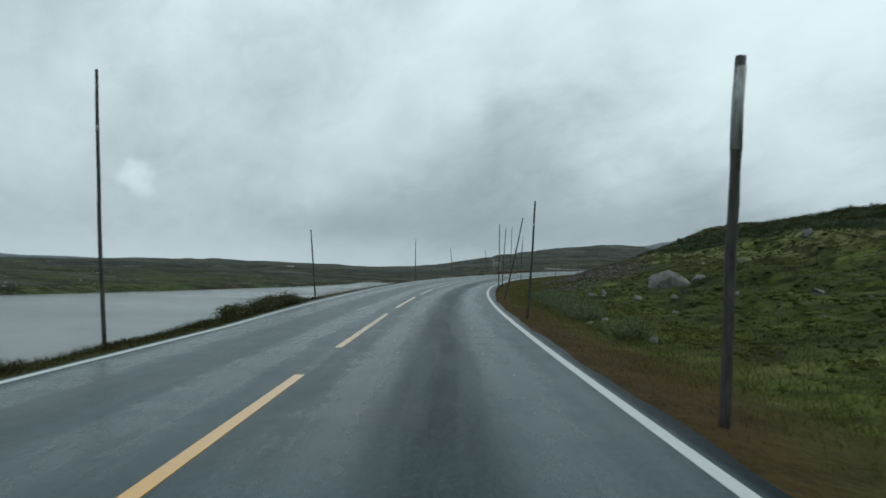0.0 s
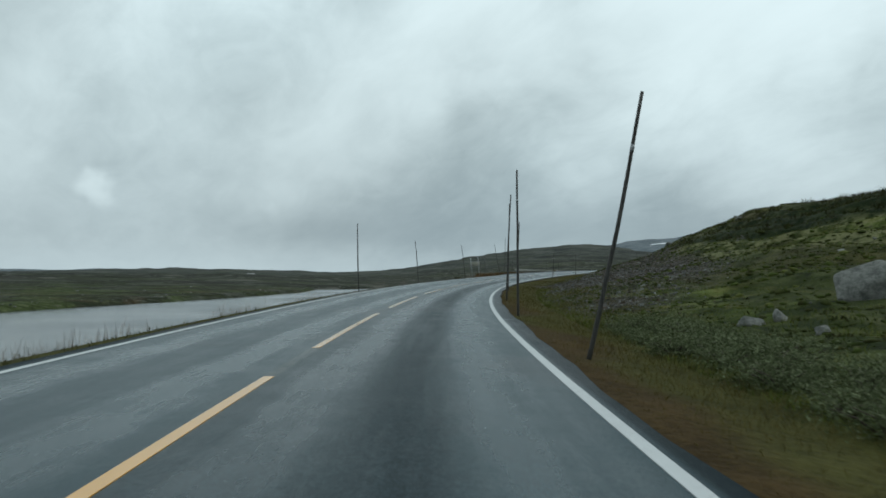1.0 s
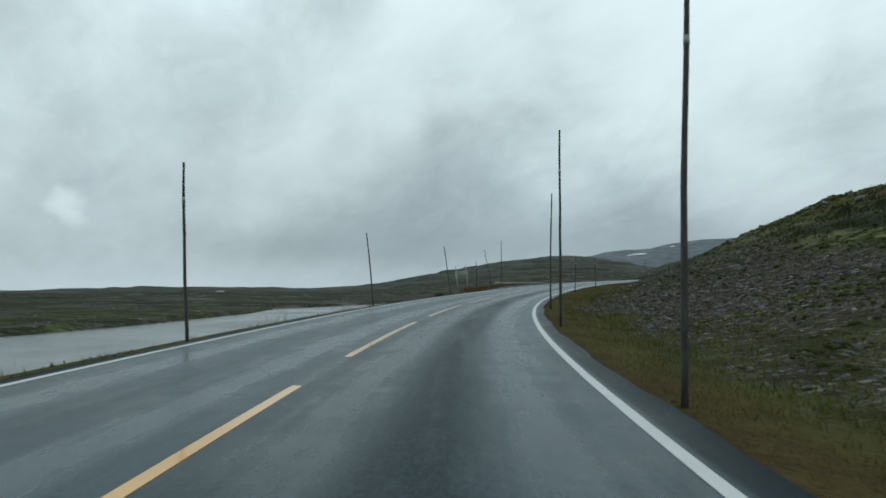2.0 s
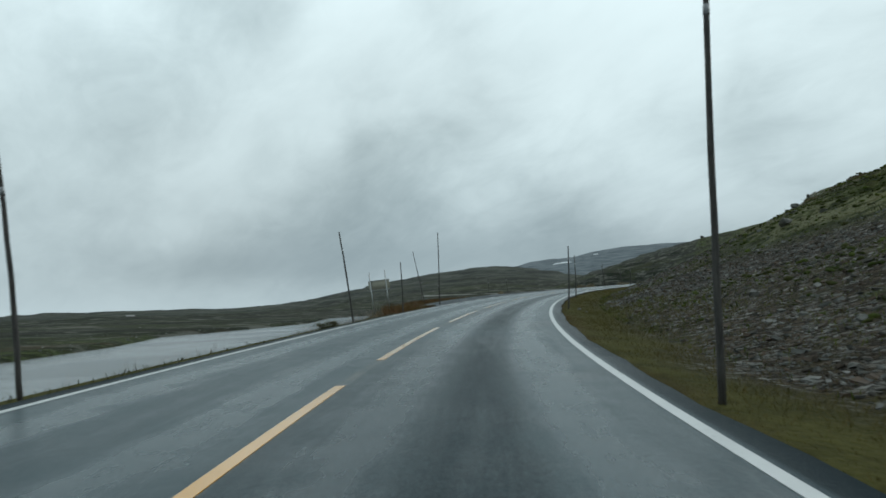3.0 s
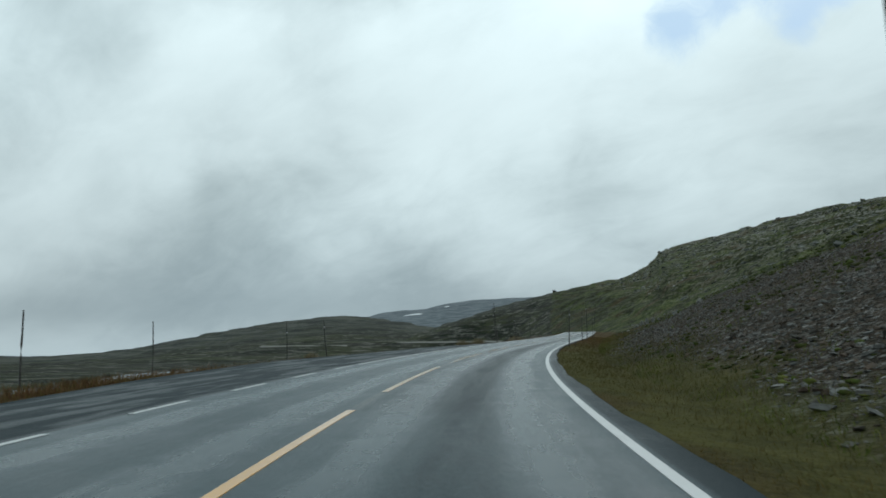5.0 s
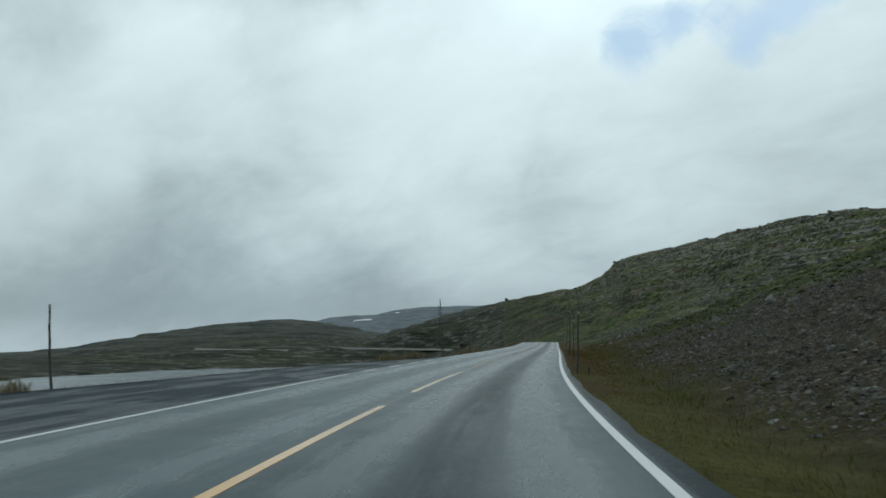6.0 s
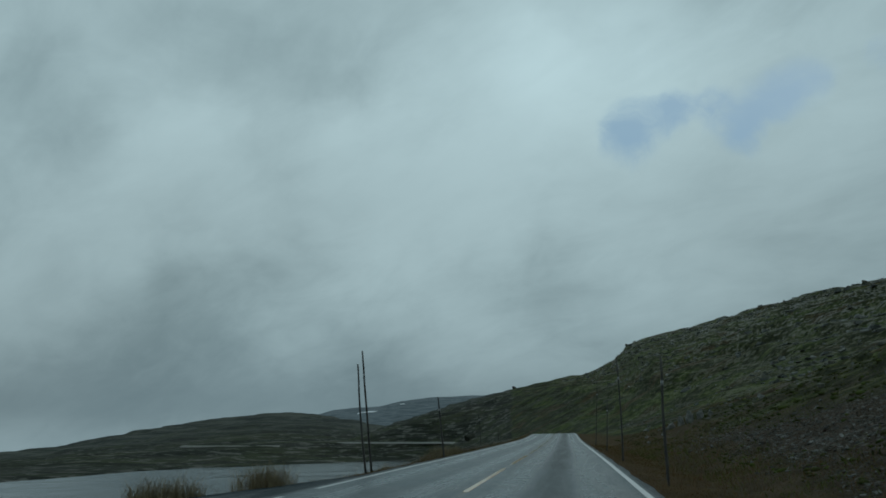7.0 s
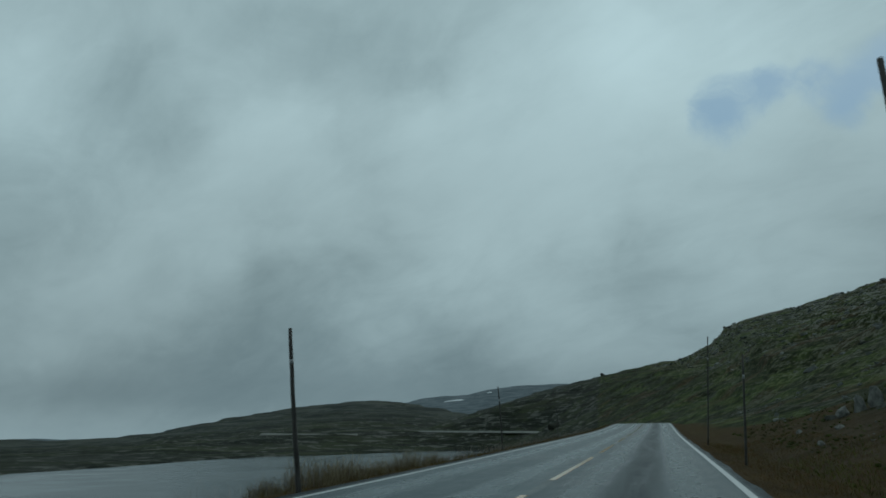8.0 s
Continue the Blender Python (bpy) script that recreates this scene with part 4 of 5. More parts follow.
def scattered_chips(name, x, y, size, flat, rng, mat, sunk=0.3, tip=0.45):
    """Many angular broken slabs, joined, lying tipped on the land."""
    n = len(x)
    z = land(x, y)
    base = np.array(CHIP, float)[None] * 0.75 * (1 + rng.uniform(-0.5, 0.35, (n, 8, 3)))
    scale = size[:, None] * np.stack([rng.uniform(0.7, 1.5, n), rng.uniform(0.5, 1.0, n), rng.uniform(flat[0], flat[1], n)], -1)
    v = base * scale[:, None, :]
    tilt, lean, a = rng.uniform(-tip, tip, n)[:, None], rng.uniform(-tip, tip, n)[:, None], rng.uniform(0, 6.283, n)[:, None]
    vx, vz = v[:, :, 0] * np.cos(tilt) - v[:, :, 2] * np.sin(tilt), v[:, :, 0] * np.sin(tilt) + v[:, :, 2] * np.cos(tilt)
    vy, vz = v[:, :, 1] * np.cos(lean) - vz * np.sin(lean), v[:, :, 1] * np.sin(lean) + vz * np.cos(lean)
    px, py = vx * np.cos(a) - vy * np.sin(a), vx * np.sin(a) + vy * np.cos(a)
    pos = np.stack([px + x[:, None], py + y[:, None], vz + (z + scale[:, 2] * (1 - 2 * sunk))[:, None]], -1).reshape(-1, 3)
    faces = (np.array(CHIP_FACES)[None] + (np.arange(n) * 8)[:, None, None]).reshape(-1, 4)
    return raw_object(name, pos, faces, mat, False)


def island_material(name, colours, roughness=0.85, fine=8.0, bump=0.4, patch=0.0):
    """A material whose separate pieces take colours between those given."""
    m, n = material(name)
    pick = n("ShaderNodeNewGeometry").outputs["Random Per Island"]
    if patch:
        drift = stepped(n, noise_of(n, coords(n), 0.55, 5.0, 0.7, 0.4), 0.36, 0.64)
        pick = math_node(n, "ADD", math_node(n, "MULTIPLY", pick, 1 - patch), math_node(n, "MULTIPLY", drift, patch))
    c = colours[0]
    for k, nxt in enumerate(colours[1:]):
        c = mixed(n, stepped(n, pick, k / (len(colours) - 1), (k + 1) / (len(colours) - 1)), c, nxt)
    p = coords(n)
    g = noise_of(n, p, fine, 4.0, 0.65)
    c = mixed(n, stepped(n, g, 0.3, 0.7, 0.0, 0.3), c, tuple(v * 0.5 for v in colours[0]))
    finish(n, c, roughness, g, bump, 0.02, spec=0.1)
    return m


SCREE = island_material("scree_stone", [(0.030, 0.030, 0.028), (0.065, 0.062, 0.055), (0.095, 0.070, 0.052), (0.10, 0.098, 0.088), (0.13, 0.133, 0.124), (0.18, 0.183, 0.172), (0.27, 0.268, 0.25)], patch=0.25)
HILL_STONE = island_material("hill_stone", [(0.075, 0.082, 0.076), (0.145, 0.152, 0.142), (0.13, 0.13, 0.105), (0.18, 0.187, 0.175), (0.29, 0.295, 0.275)])
MOSS = island_material("moss_cushion", [(0.028, 0.036, 0.010), (0.038, 0.052, 0.012), (0.050, 0.052, 0.018), (0.066, 0.090, 0.020), (0.125, 0.132, 0.036)], 0.95, 5.0, 0.8, 0.6)
rng = np.random.RandomState(7)


def shrubby(s, o):
    """The dark shrubs on the crest of the near slope."""
    return smooth(o - np.interp(s, CREST_S, CREST_LOW), -0.5, 1.5) * (1 - smooth(o, 50, 58)) * smooth(s, 25, 45) * (1 - smooth(s, 98, 112))


def scree_density(s, o, x, y):
    d = smooth(o + rough(x, y, 10, 3, 2) * 1.3 + scree_foot(s), 6.6, 8.8) * (1 - smooth(o + rough(x, y, 14, 3, 3) * 1.6 - np.interp(s, SCREE_S, SCREE_TOP), -1.5, 2.0)) * smooth(s, 45, 53) * (1 - smooth(s, 188, 222))
    return d * (0.35 + 0.65 * smooth(rough(x, y, 7, 3, 1), -0.35, 0.25)) * (0.8 + 0.2 * smooth(s, 64, 84))


def make_scree():
    n = 175000
    s, o = rng.uniform(44, 222, n), 5.6 + 15 * rng.rand(n) ** 1.1
    x, y, _ = on_line(s, o)
    keep = rng.rand(n) < scree_density(s, o, x, y) * 0.85
    x, y, s = x[keep], y[keep], s[keep]
    size = 0.016 + 0.10 * (1 - 0.35 * smooth(s, 130, 150)) * rng.rand(len(x)) ** 9.0 + 0.026 * rng.rand(len(x))
    ob = scattered_chips("scree_stones", x, y, size, (0.16, 0.5), rng, SCREE)
    return tagged(ob, "grey and rusty broken stones strewn over the roadside slope", "scree", kind="stuff")


def make_hill_stones():
    n = 150000
    d = 80 + 560 * rng.rand(n) ** 1.2
    az = np.radians(rng.uniform(20, 92, n))
    x, y = MID[0] + d * np.sin(az), MID[1] + d * np.cos(az)
    s, o = nearest_line(x, y)
    z = land(x, y, s, o)
    band = 0.6 * rough(x, y, 60, 3, 2) + 0.5 * wave(z * 6.0, (x - y) * 0.12, 14, 4) + 0.3 * wave(z * 16.0, (x - y) * 0.2, 14, 1)
    keep = (o > 26) & (rng.rand(n) < 0.09 + 0.5 * smooth(band, 0.1, 0.7))
    x, y, d = x[keep], y[keep], d[keep]
    size = (0.12 + 0.75 * rng.rand(len(x)) ** 4.0) * (0.6 + d / 420)
    ob = scattered_chips("hill_stones", x, y, size, (0.2, 0.5), rng, HILL_STONE, 0.35, 0.3)
    return tagged(ob, "pale grey boulders and ledges scattered over the hillside", "stones", kind="stuff")


def make_moor_stones():
    n = 5200
    s, o = rng.uniform(-30, 300, n), 8 + 44 * rng.rand(n) ** 0.9
    x, y, _ = on_line(s, o)
    size = 0.06 + 0.30 * rng.rand(n) ** 5
    keep = (rng.rand(n) < 0.10 + 0.4 * smooth(s, 90, 130)) & (o > 9) & (rng.rand(n) > 1.3 * scree_density(s, o, x, y))
    ob = scattered_chips("moor_stones", x[keep], y[keep], size[keep], (0.35, 0.7), rng, HILL_STONE, 0.35)
    return tagged(ob, "small lichen-covered stones lying in the heath", "stones", kind="stuff")


def make_moss():
    n = 52000
    s, o = -15 + 262 * rng.rand(n) ** 1.3, 6.8 + 36 * rng.rand(n) ** 1.4
    x, y, _ = on_line(s, o)
    bare = scree_density(s, o, x, y)
    keep = (rng.rand(n) < (0.25 + 0.75 * smooth(rough(x, y, 5.0, 3, 3), -0.3, 0.4)) * (1 - 0.4 * smooth(s, 135, 190))) & (rng.rand(n) > bare * (1.3 - 0.35 * smooth(s, 80, 95))) & (rng.rand(n) > 0.9 * shrubby(s, o))
    x, y, o = x[keep], y[keep], o[keep]
    size = (0.05 + 0.17 * rng.rand(len(x)) ** 2.2) * (0.6 + 0.4 * smooth(o, 8, 14))
    ob = scattered_solids("moss_cushions", x, y, size, (0.25, 0.55), rng, MOSS, 0.35, True)
    return tagged(ob, "green and olive moss cushions covering the slope", "moss", kind="stuff")


def make_shore_stones():
    n = 3000
    k = rng.randint(2, len(SHORE_X) - 4, n)
    t = rng.rand(n)
    x = SHORE_X[k] * (1 - t) + SHORE_X[k + 1] * t + rng.normal(-1, 1.2, n) - 70 * rng.rand(n) ** 3.0 * (rng.rand(n) < 0.7)
    y = SHORE_Y[k] * (1 - t) + SHORE_Y[k + 1] * t + rng.normal(0, 1.5, n)
    size = 0.05 + 0.18 * rng.rand(n) ** 5
    keep = shore_side(x, y) > 1.5
    ob = scattered_solids("shore_stones", x[keep], y[keep], size[keep], (0.3, 0.6), rng, HILL_STONE, 0.3)
    return tagged(ob, "grey stones along the lake's far shore", "stones", kind="stuff")


make_scree()
make_hill_stones()
make_moor_stones()
make_moss()
make_shore_stones()


# ---------------------------------------------------------------- boulders
def boulder(x, y, w, d, h, seed, label, turn=0.0, mat=None, wedge=0.0):
    """A broken block: the hull of a few random points, its edges worn."""
    r = random.Random(seed)
    bm = bmesh.new()
    for k in range(17):
        c = Vector((r.gauss(0, 1), r.gauss(0, 1), r.gauss(0, 0.8))).normalized()
        c = c * r.uniform(0.8, 1.12)
        bm.verts.new((c.x * w / 2, c.y * d / 2, c.z * h * 0.75 * (1 + wedge * (0.25 - 0.75 * c.x))))
    hull = bmesh.ops.convex_hull(bm, input=bm.verts[:])
    bmesh.ops.delete(bm, geom=[g for g in hull["geom_interior"] if isinstance(g, bmesh.types.BMVert)], context="VERTS")
    bmesh.ops.bevel(bm, geom=bm.edges[:], offset=0.05 * min(w, d, h), segments=2, profile=0.5, affect="EDGES")
    ob = mesh_object("boulder", bm, mat or STONE, False)
    z = float(land(np.array([x]), np.array([y]))[0])
    ob.matrix_world = pose(x, y, z + h * 0.16, 0, 0, turn)
    return tagged(ob, label, "boulder", "boulders on the slope")


NEAR_BOULDERS = [
    (16.2, 46.2, 2.9, 1.5, 1.0, -30),
    (17.8, 46.0, 1.0, 0.8, 0.6, -20),
    (7.0, 24.9, 0.27, 0.24, 0.18, 0),
    (6.3, 23.8, 0.3, 0.25, 0.13, 40),
    (6.8, 23.2, 0.28, 0.2, 0.12, 10),
    (17.3, 40.8, 0.6, 0.5, 0.4, 0),
    (10.4, 33.2, 0.55, 0.45, 0.3, 50),
    (10.7, 43.4, 0.75, 0.6, 0.42, 15),
    (11.4, 43.3, 0.5, 0.42, 0.36, 70),
    (10.6, 40.3, 0.42, 0.36, 0.22, 30),
    (19.5, 104.3, 0.2, 0.16, 0.12, 0),
    (19.1, 102.5, 0.16, 0.12, 0.08, 30),
]
FAR_BOULDERS = [
    (34.0, 109.5, 1.6, 0.8, 0.6, 40),
    (61.5, 160.5, 1.1, 0.6, 0.45, 35),
    (88.4, 203.1, 0.7, 0.6, 0.6, 15),
    (89.0, 202.6, 0.9, 0.7, 0.9, 40),
    (89.6, 202.2, 0.8, 0.7, 1.15, 70),
    (90.3, 201.7, 0.7, 0.7, 0.95, 5),
    (90.9, 201.2, 0.6, 0.5, 0.6, 50),
    (84.0, 199.3, 0.6, 0.4, 0.2, 30),
    (86.2, 203.6, 0.45, 0.3, 0.2, 10),
    (80.2, 196.6, 0.45, 0.35, 0.22, 55),
]
for i, (x, y, w, d, h, t) in enumerate(NEAR_BOULDERS + FAR_BOULDERS):
    boulder(x, y, w, d, h, 40 + i, "pale grey lichen-spotted boulder lying in the moss", t, None, 0.8 if w > 2 else 0.0)


for i, (s0, o0, w) in enumerate(((21.0, 6.2, 0.36), (18.4, 6.2, 0.28), (67.0, 28.6, 1.4), (43.0, 16.4, 0.6), (33.4, 11.0, 0.42), (27.5, 9.4, 0.3), (30.5, 12.6, 0.35))):
    bx, by, _ = place_on_line(s0, o0)
    boulder(bx, by, w, 0.8 * w, 0.6 * w, 90 + i, "grey lichen-spotted stone half sunk in the moss", 40 * i)


def skyline_boulder():
    az, d = math.radians(31.6), 818
    x, y = MID[0] + d * math.sin(az), MID[1] + d * math.cos(az)
    tagged(boulder(x, y, 6.0, 5.0, 5.6, 77, "dark lone boulder standing on the hill's skyline", 10, plain_material("dark_boulder", (0.02, 0.02, 0.018), (0.06, 0.06, 0.055), 0.5, 0.9, 0.4)), group="boulders on the slope")


skyline_boulder()
tagged(boulder(241.5, 523.0, 8.0, 6.0, 5.0, 83, "dark low outcrop beside the far gravel track", 30, plain_material("dark_outcrop", (0.012, 0.014, 0.008), (0.035, 0.036, 0.022), 0.5, 0.9, 0.4)), group="boulders on the slope")


# ---------------------------------------------------------------- grass, heather and stalks
def blade_mesh(name, x, y, z, height, width, rng, mat, lean=0.5, bend=True):
    """Many thin blades, each a bent tapering strip, joined."""
    n = len(x)
    a = rng.uniform(0, 6.283, n)
    l = rng.uniform(0.1, lean, n) * height
    tx, ty = np.cos(a), np.sin(a)
    b = rng.uniform(0, 6.283, n)
    wx, wy = np.cos(b) * width / 2, np.sin(b) * width / 2
    base = np.stack([x, y, z], -1)
    mid = base + np.stack([tx * l * 0.35, ty * l * 0.35, height * 0.6], -1)
    tip = base + np.stack([tx * l, ty * l, height * rng.uniform(0.8, 1.0, n)], -1)
    side = np.stack([wx, wy, np.zeros(n)], -1)
    v = np.stack([base - side, base + side, mid - side * 0.75, mid + side * 0.75, tip], 1).reshape(-1, 3)
    k = np.arange(n) * 5
    faces = np.stack([k, k + 1, k + 3, k + 2], -1).tolist() + np.stack([k + 2, k + 3, k + 4], -1).tolist()
    me = bpy.data.meshes.new(name)
    me.from_pydata(v.tolist(), [], faces)
    me.materials.append(mat)
    return new(name, me)


RUSTY_GRASS = island_material("rusty_grass", [(0.080, 0.056, 0.018), (0.115, 0.080, 0.025), (0.107, 0.086, 0.025), (0.155, 0.114, 0.040)], 0.9, 30.0, 0.0)
RUST_RED = island_material("rust_red_grass", [(0.075, 0.038, 0.018), (0.14, 0.072, 0.034), (0.18, 0.10, 0.05), (0.12, 0.085, 0.04)], 0.9, 30.0, 0.0)
DARK_GRASS = island_material("dark_bank_grass", [(0.024, 0.024, 0.010), (0.045, 0.044, 0.016), (0.065, 0.056, 0.024), (0.05, 0.058, 0.018)], 0.9, 30.0, 0.0)
OLIVE_GRASS = island_material("olive_grass", [(0.072, 0.062, 0.019), (0.098, 0.084, 0.024), (0.125, 0.100, 0.032), (0.085, 0.088, 0.023)], 0.9, 30.0, 0.0)
GREEN_GRASS = island_material("green_grass", [(0.030, 0.042, 0.009), (0.065, 0.088, 0.015), (0.115, 0.135, 0.026), (0.16, 0.15, 0.05)], 0.9, 30.0, 0.0, 0.6)
HEATHER = island_material("heather_and_crowberry", [(0.022, 0.027, 0.009), (0.040, 0.048, 0.014), (0.046, 0.037, 0.017), (0.072, 0.084, 0.022)], 0.95, 20.0, 0.0)
REED = island_material("pale_reed", [(0.10, 0.076, 0.062), (0.23, 0.185, 0.150), (0.36, 0.31, 0.26)], 0.8, 30.0, 0.0)
TAN_GRASS = island_material("tan_grass", [(0.10, 0.078, 0.045), (0.20, 0.160, 0.090), (0.32, 0.27, 0.17)], 0.85, 30.0, 0.0)
WILLOW = island_material("grey_green_leaf", [(0.070, 0.088, 0.040), (0.115, 0.138, 0.066), (0.185, 0.208, 0.115)], 0.8, 30.0, 0.0)
BARK = plain_material("dark_twig_bark", (0.03, 0.022, 0.015), (0.07, 0.05, 0.035), 20.0, 0.85, 0.2)


def make_verge_grass():
    n = 230000
    s, o = -8 + 240 * rng.rand(n), 3.74 + 4.6 * rng.rand(n) ** 1.35
    x, y, _ = on_line(s, o)
    keep = (rng.rand(n) < 0.35 + 0.65 * smooth(rough(x, y, 1.4, 3, 2), -0.5, 0.4)) & (rng.rand(n) > 0.85 * scree_density(s, o, x, y))
    s, o, x, y = s[keep], o[keep], x[keep], y[keep]
    olive = rng.rand(len(x)) < (0.25 + 0.7 * smooth(o + rough(x, y, 5, 3, 4) * 0.8 + 0.55 * smooth(s, 50, 70), 4.0, 5.6)) * (1 - 0.65 * smooth(s, 150, 185))
    red = ~olive & (s > 125) & (rng.rand(len(x)) < 0.55 * smooth(s, 150, 185))
    for pick, mat, label in ((~olive & ~red, RUSTY_GRASS, "rusty brown dry grass along the road's verge"), (red, RUST_RED, "dull red withered grass along the verge"), (olive, OLIVE_GRASS, "olive green grass on the verge below the slope")):
        sp, op, xp, yp = s[pick], o[pick], x[pick], y[pick]
        k = len(xp)
        h = (0.05 + 0.11 * rng.rand(k) ** 1.5) * (0.4 + 0.8 * smooth(op, 3.75, 5.2))
        ob = blade_mesh("verge_grass", xp, yp, land(xp, yp, sp, op) - 0.015, h, rng.uniform(0.004, 0.009, k), rng, mat, 1.4)
        tagged(ob, label, "grass", kind="stuff")


def make_green_grass():
    n = 260000
    s, o = -12 + 230 * rng.rand(n) ** 1.5, 5.6 + 26 * rng.rand(n) ** 1.5
    x, y, _ = on_line(s, o)
    bare = scree_density(s, o, x, y)
    keep = (rng.rand(n) < 0.3 + 0.7 * smooth(rough(x, y, 3.0, 3, 1), -0.3, 0.4)) & (rng.rand(n) > bare * 1.05) & (rng.rand(n) > 0.9 * shrubby(s, o))
    s, o, x, y = s[keep], o[keep], x[keep], y[keep]
    n = len(x)
    ob = blade_mesh("moor_grass", x, y, land(x, y, s, o) - 0.02, 0.05 + 0.15 * rng.rand(n) ** 1.5, rng.uniform(0.008, 0.02, n), rng, GREEN_GRASS, 1.3)
    tagged(ob, "green moor grass and sedge on the slope", "grass", kind="stuff")


def make_heather():
    n = 17000
    s, o = -20 + 270 * rng.rand(n) ** 1.1, 7.5 + 50 * rng.rand(n) ** 1.1
    x, y, _ = on_line(s, o)
    bare = scree_density(s, o, x, y)
    top = shrubby(s, o)
    keep = (rng.rand(n) < 0.15 + 0.7 * smooth(rough(x, y, 8.0, 3, 5), -0.3, 0.3) + top) & (rng.rand(n) > bare * 1.2)
    x, y, s, o, top = x[keep], y[keep], s[keep], o[keep], top[keep]
    n = len(x)
    per = 11
    rad = rng.uniform(0.15, 0.5, n) * (1 + 0.5 * top)
    rr, aa = np.sqrt(rng.rand(n, per)), rng.uniform(0, 6.283, (n, per))
    px = x[:, None] + rad[:, None] * rr * np.cos(aa)
    py = y[:, None] + rad[:, None] * rr * np.sin(aa)
    pz = np.repeat(land(x, y, s, o)[:, None], per, 1) - 0.03
    h = ((0.05 + 0.12 * rng.rand(n)) * (1 + 2.4 * top))[:, None] * (1.05 - 0.6 * rr ** 2)
    ob = blade_mesh("heather", px.ravel(), py.ravel(), pz.ravel(), h.ravel(), np.repeat(rng.uniform(0.03, 0.06, n), per), rng, HEATHER, 1.7)
    tagged(ob, "dark heather and crowberry tufts on the hillside", "heather", kind="stuff")


def make_bank_grass():
    n = 42000
    s = -10 + 300 * rng.rand(n)
    out = 0.12 + 3.2 * rng.rand(n) ** 1.5
    o = left_edge(s) - out
    x, y, _ = on_line(s, o)
    thin = smooth(rough(x, y, 9.0, 2, 3), -0.2, 0.3)
    brown = smooth(s, 109, 113) * (1 - 0.8 * smooth(s, 116, 118) * (1 - smooth(s, 127, 130))) * (1 - smooth(s, 143, 149)) + 0.35 * smooth(s, 196, 206)
    keep = rng.rand(n) < 0.22 + 0.3 * thin + 0.6 * brown
    s, o, x, y, out, brown = s[keep], o[keep], x[keep], y[keep], out[keep], brown[keep]
    n = len(x)
    h = (0.05 + 0.14 * rng.rand(n)) * (0.6 + 0.5 * smooth(out, 0.3, 1.2)) * (1 + 1.3 * np.clip(brown, 0, 1))
    for pick, mat, label in ((s < 107, DARK_GRASS, "dark olive grass on the bank between road and lake"), (s >= 107, RUSTY_GRASS, "brown grass on the bank between road and lake")):
        ob = blade_mesh("bank_grass", x[pick], y[pick], land(x[pick], y[pick], s[pick], o[pick]) - 0.02, h[pick], rng.uniform(0.01, 0.025, pick.sum()), rng, mat, 0.9)
        tagged(ob, label, "grass", kind="stuff")


def make_mound_grass():
    n = 26000
    s = 3 + 31 * rng.rand(n)
    out = 0.06 + 1.7 * rng.rand(n) ** 1.2
    o = left_edge(s) - out
    x, y, _ = on_line(s, o)
    h = (0.05 + 0.12 * rng.rand(n)) * (0.4 + 0.9 * smooth(out, 0.1, 0.7)) * (0.75 + 0.5 * wave(x, y, 1.5, 3))
    ob = blade_mesh("mound_grass", x, y, land(x, y, s, o) - 0.02, np.clip(h, 0.03, 1) + 0.16 * smooth(out, 0.5, 1.6), rng.uniform(0.010, 0.022, n), rng, DARK_GRASS, 1.2)
    tagged(ob, "dark olive grass and heather on the bank above the lake", "grass", kind="stuff")


def make_rust_grass():
    n = 34000
    s = 109 + 60 * rng.rand(n)
    wide = berm(s)
    out = 0.1 + (0.7 + wide) * rng.rand(n)
    o = left_edge(s) - out
    x, y, _ = on_line(s, o)
    share = np.interp(s, [109, 112, 116.5, 118, 127.5, 130, 134, 141, 146, 152], [0.2, 1.0, 1.0, 0.04, 0.04, 0.6, 1.0, 0.9, 0.25, 0.1])
    keep = rng.rand(n) < (0.3 + 0.7 * smooth(rough(x, y, 3.0, 3, 4), -0.3, 0.3)) * share
    s, o, x, y, out = s[keep], o[keep], x[keep], y[keep], out[keep]
    n = len(x)
    h = (0.14 + 0.40 * rng.rand(n) ** 1.3) * (0.5 + 0.6 * smooth(out, 0.1, 0.7)) * np.interp(s, [109, 113, 118, 121, 127, 132, 152, 162], [0.5, 1.0, 0.8, 0.35, 0.4, 0.85, 0.6, 0.35])
    ob = blade_mesh("rust_grass", x, y, land(x, y, s, o) - 0.03, h, rng.uniform(0.008, 0.018, n), rng, RUST_RED, 0.6)
    tagged(ob, "tall rust-red dry grass behind the lay-by", "grass", kind="stuff")


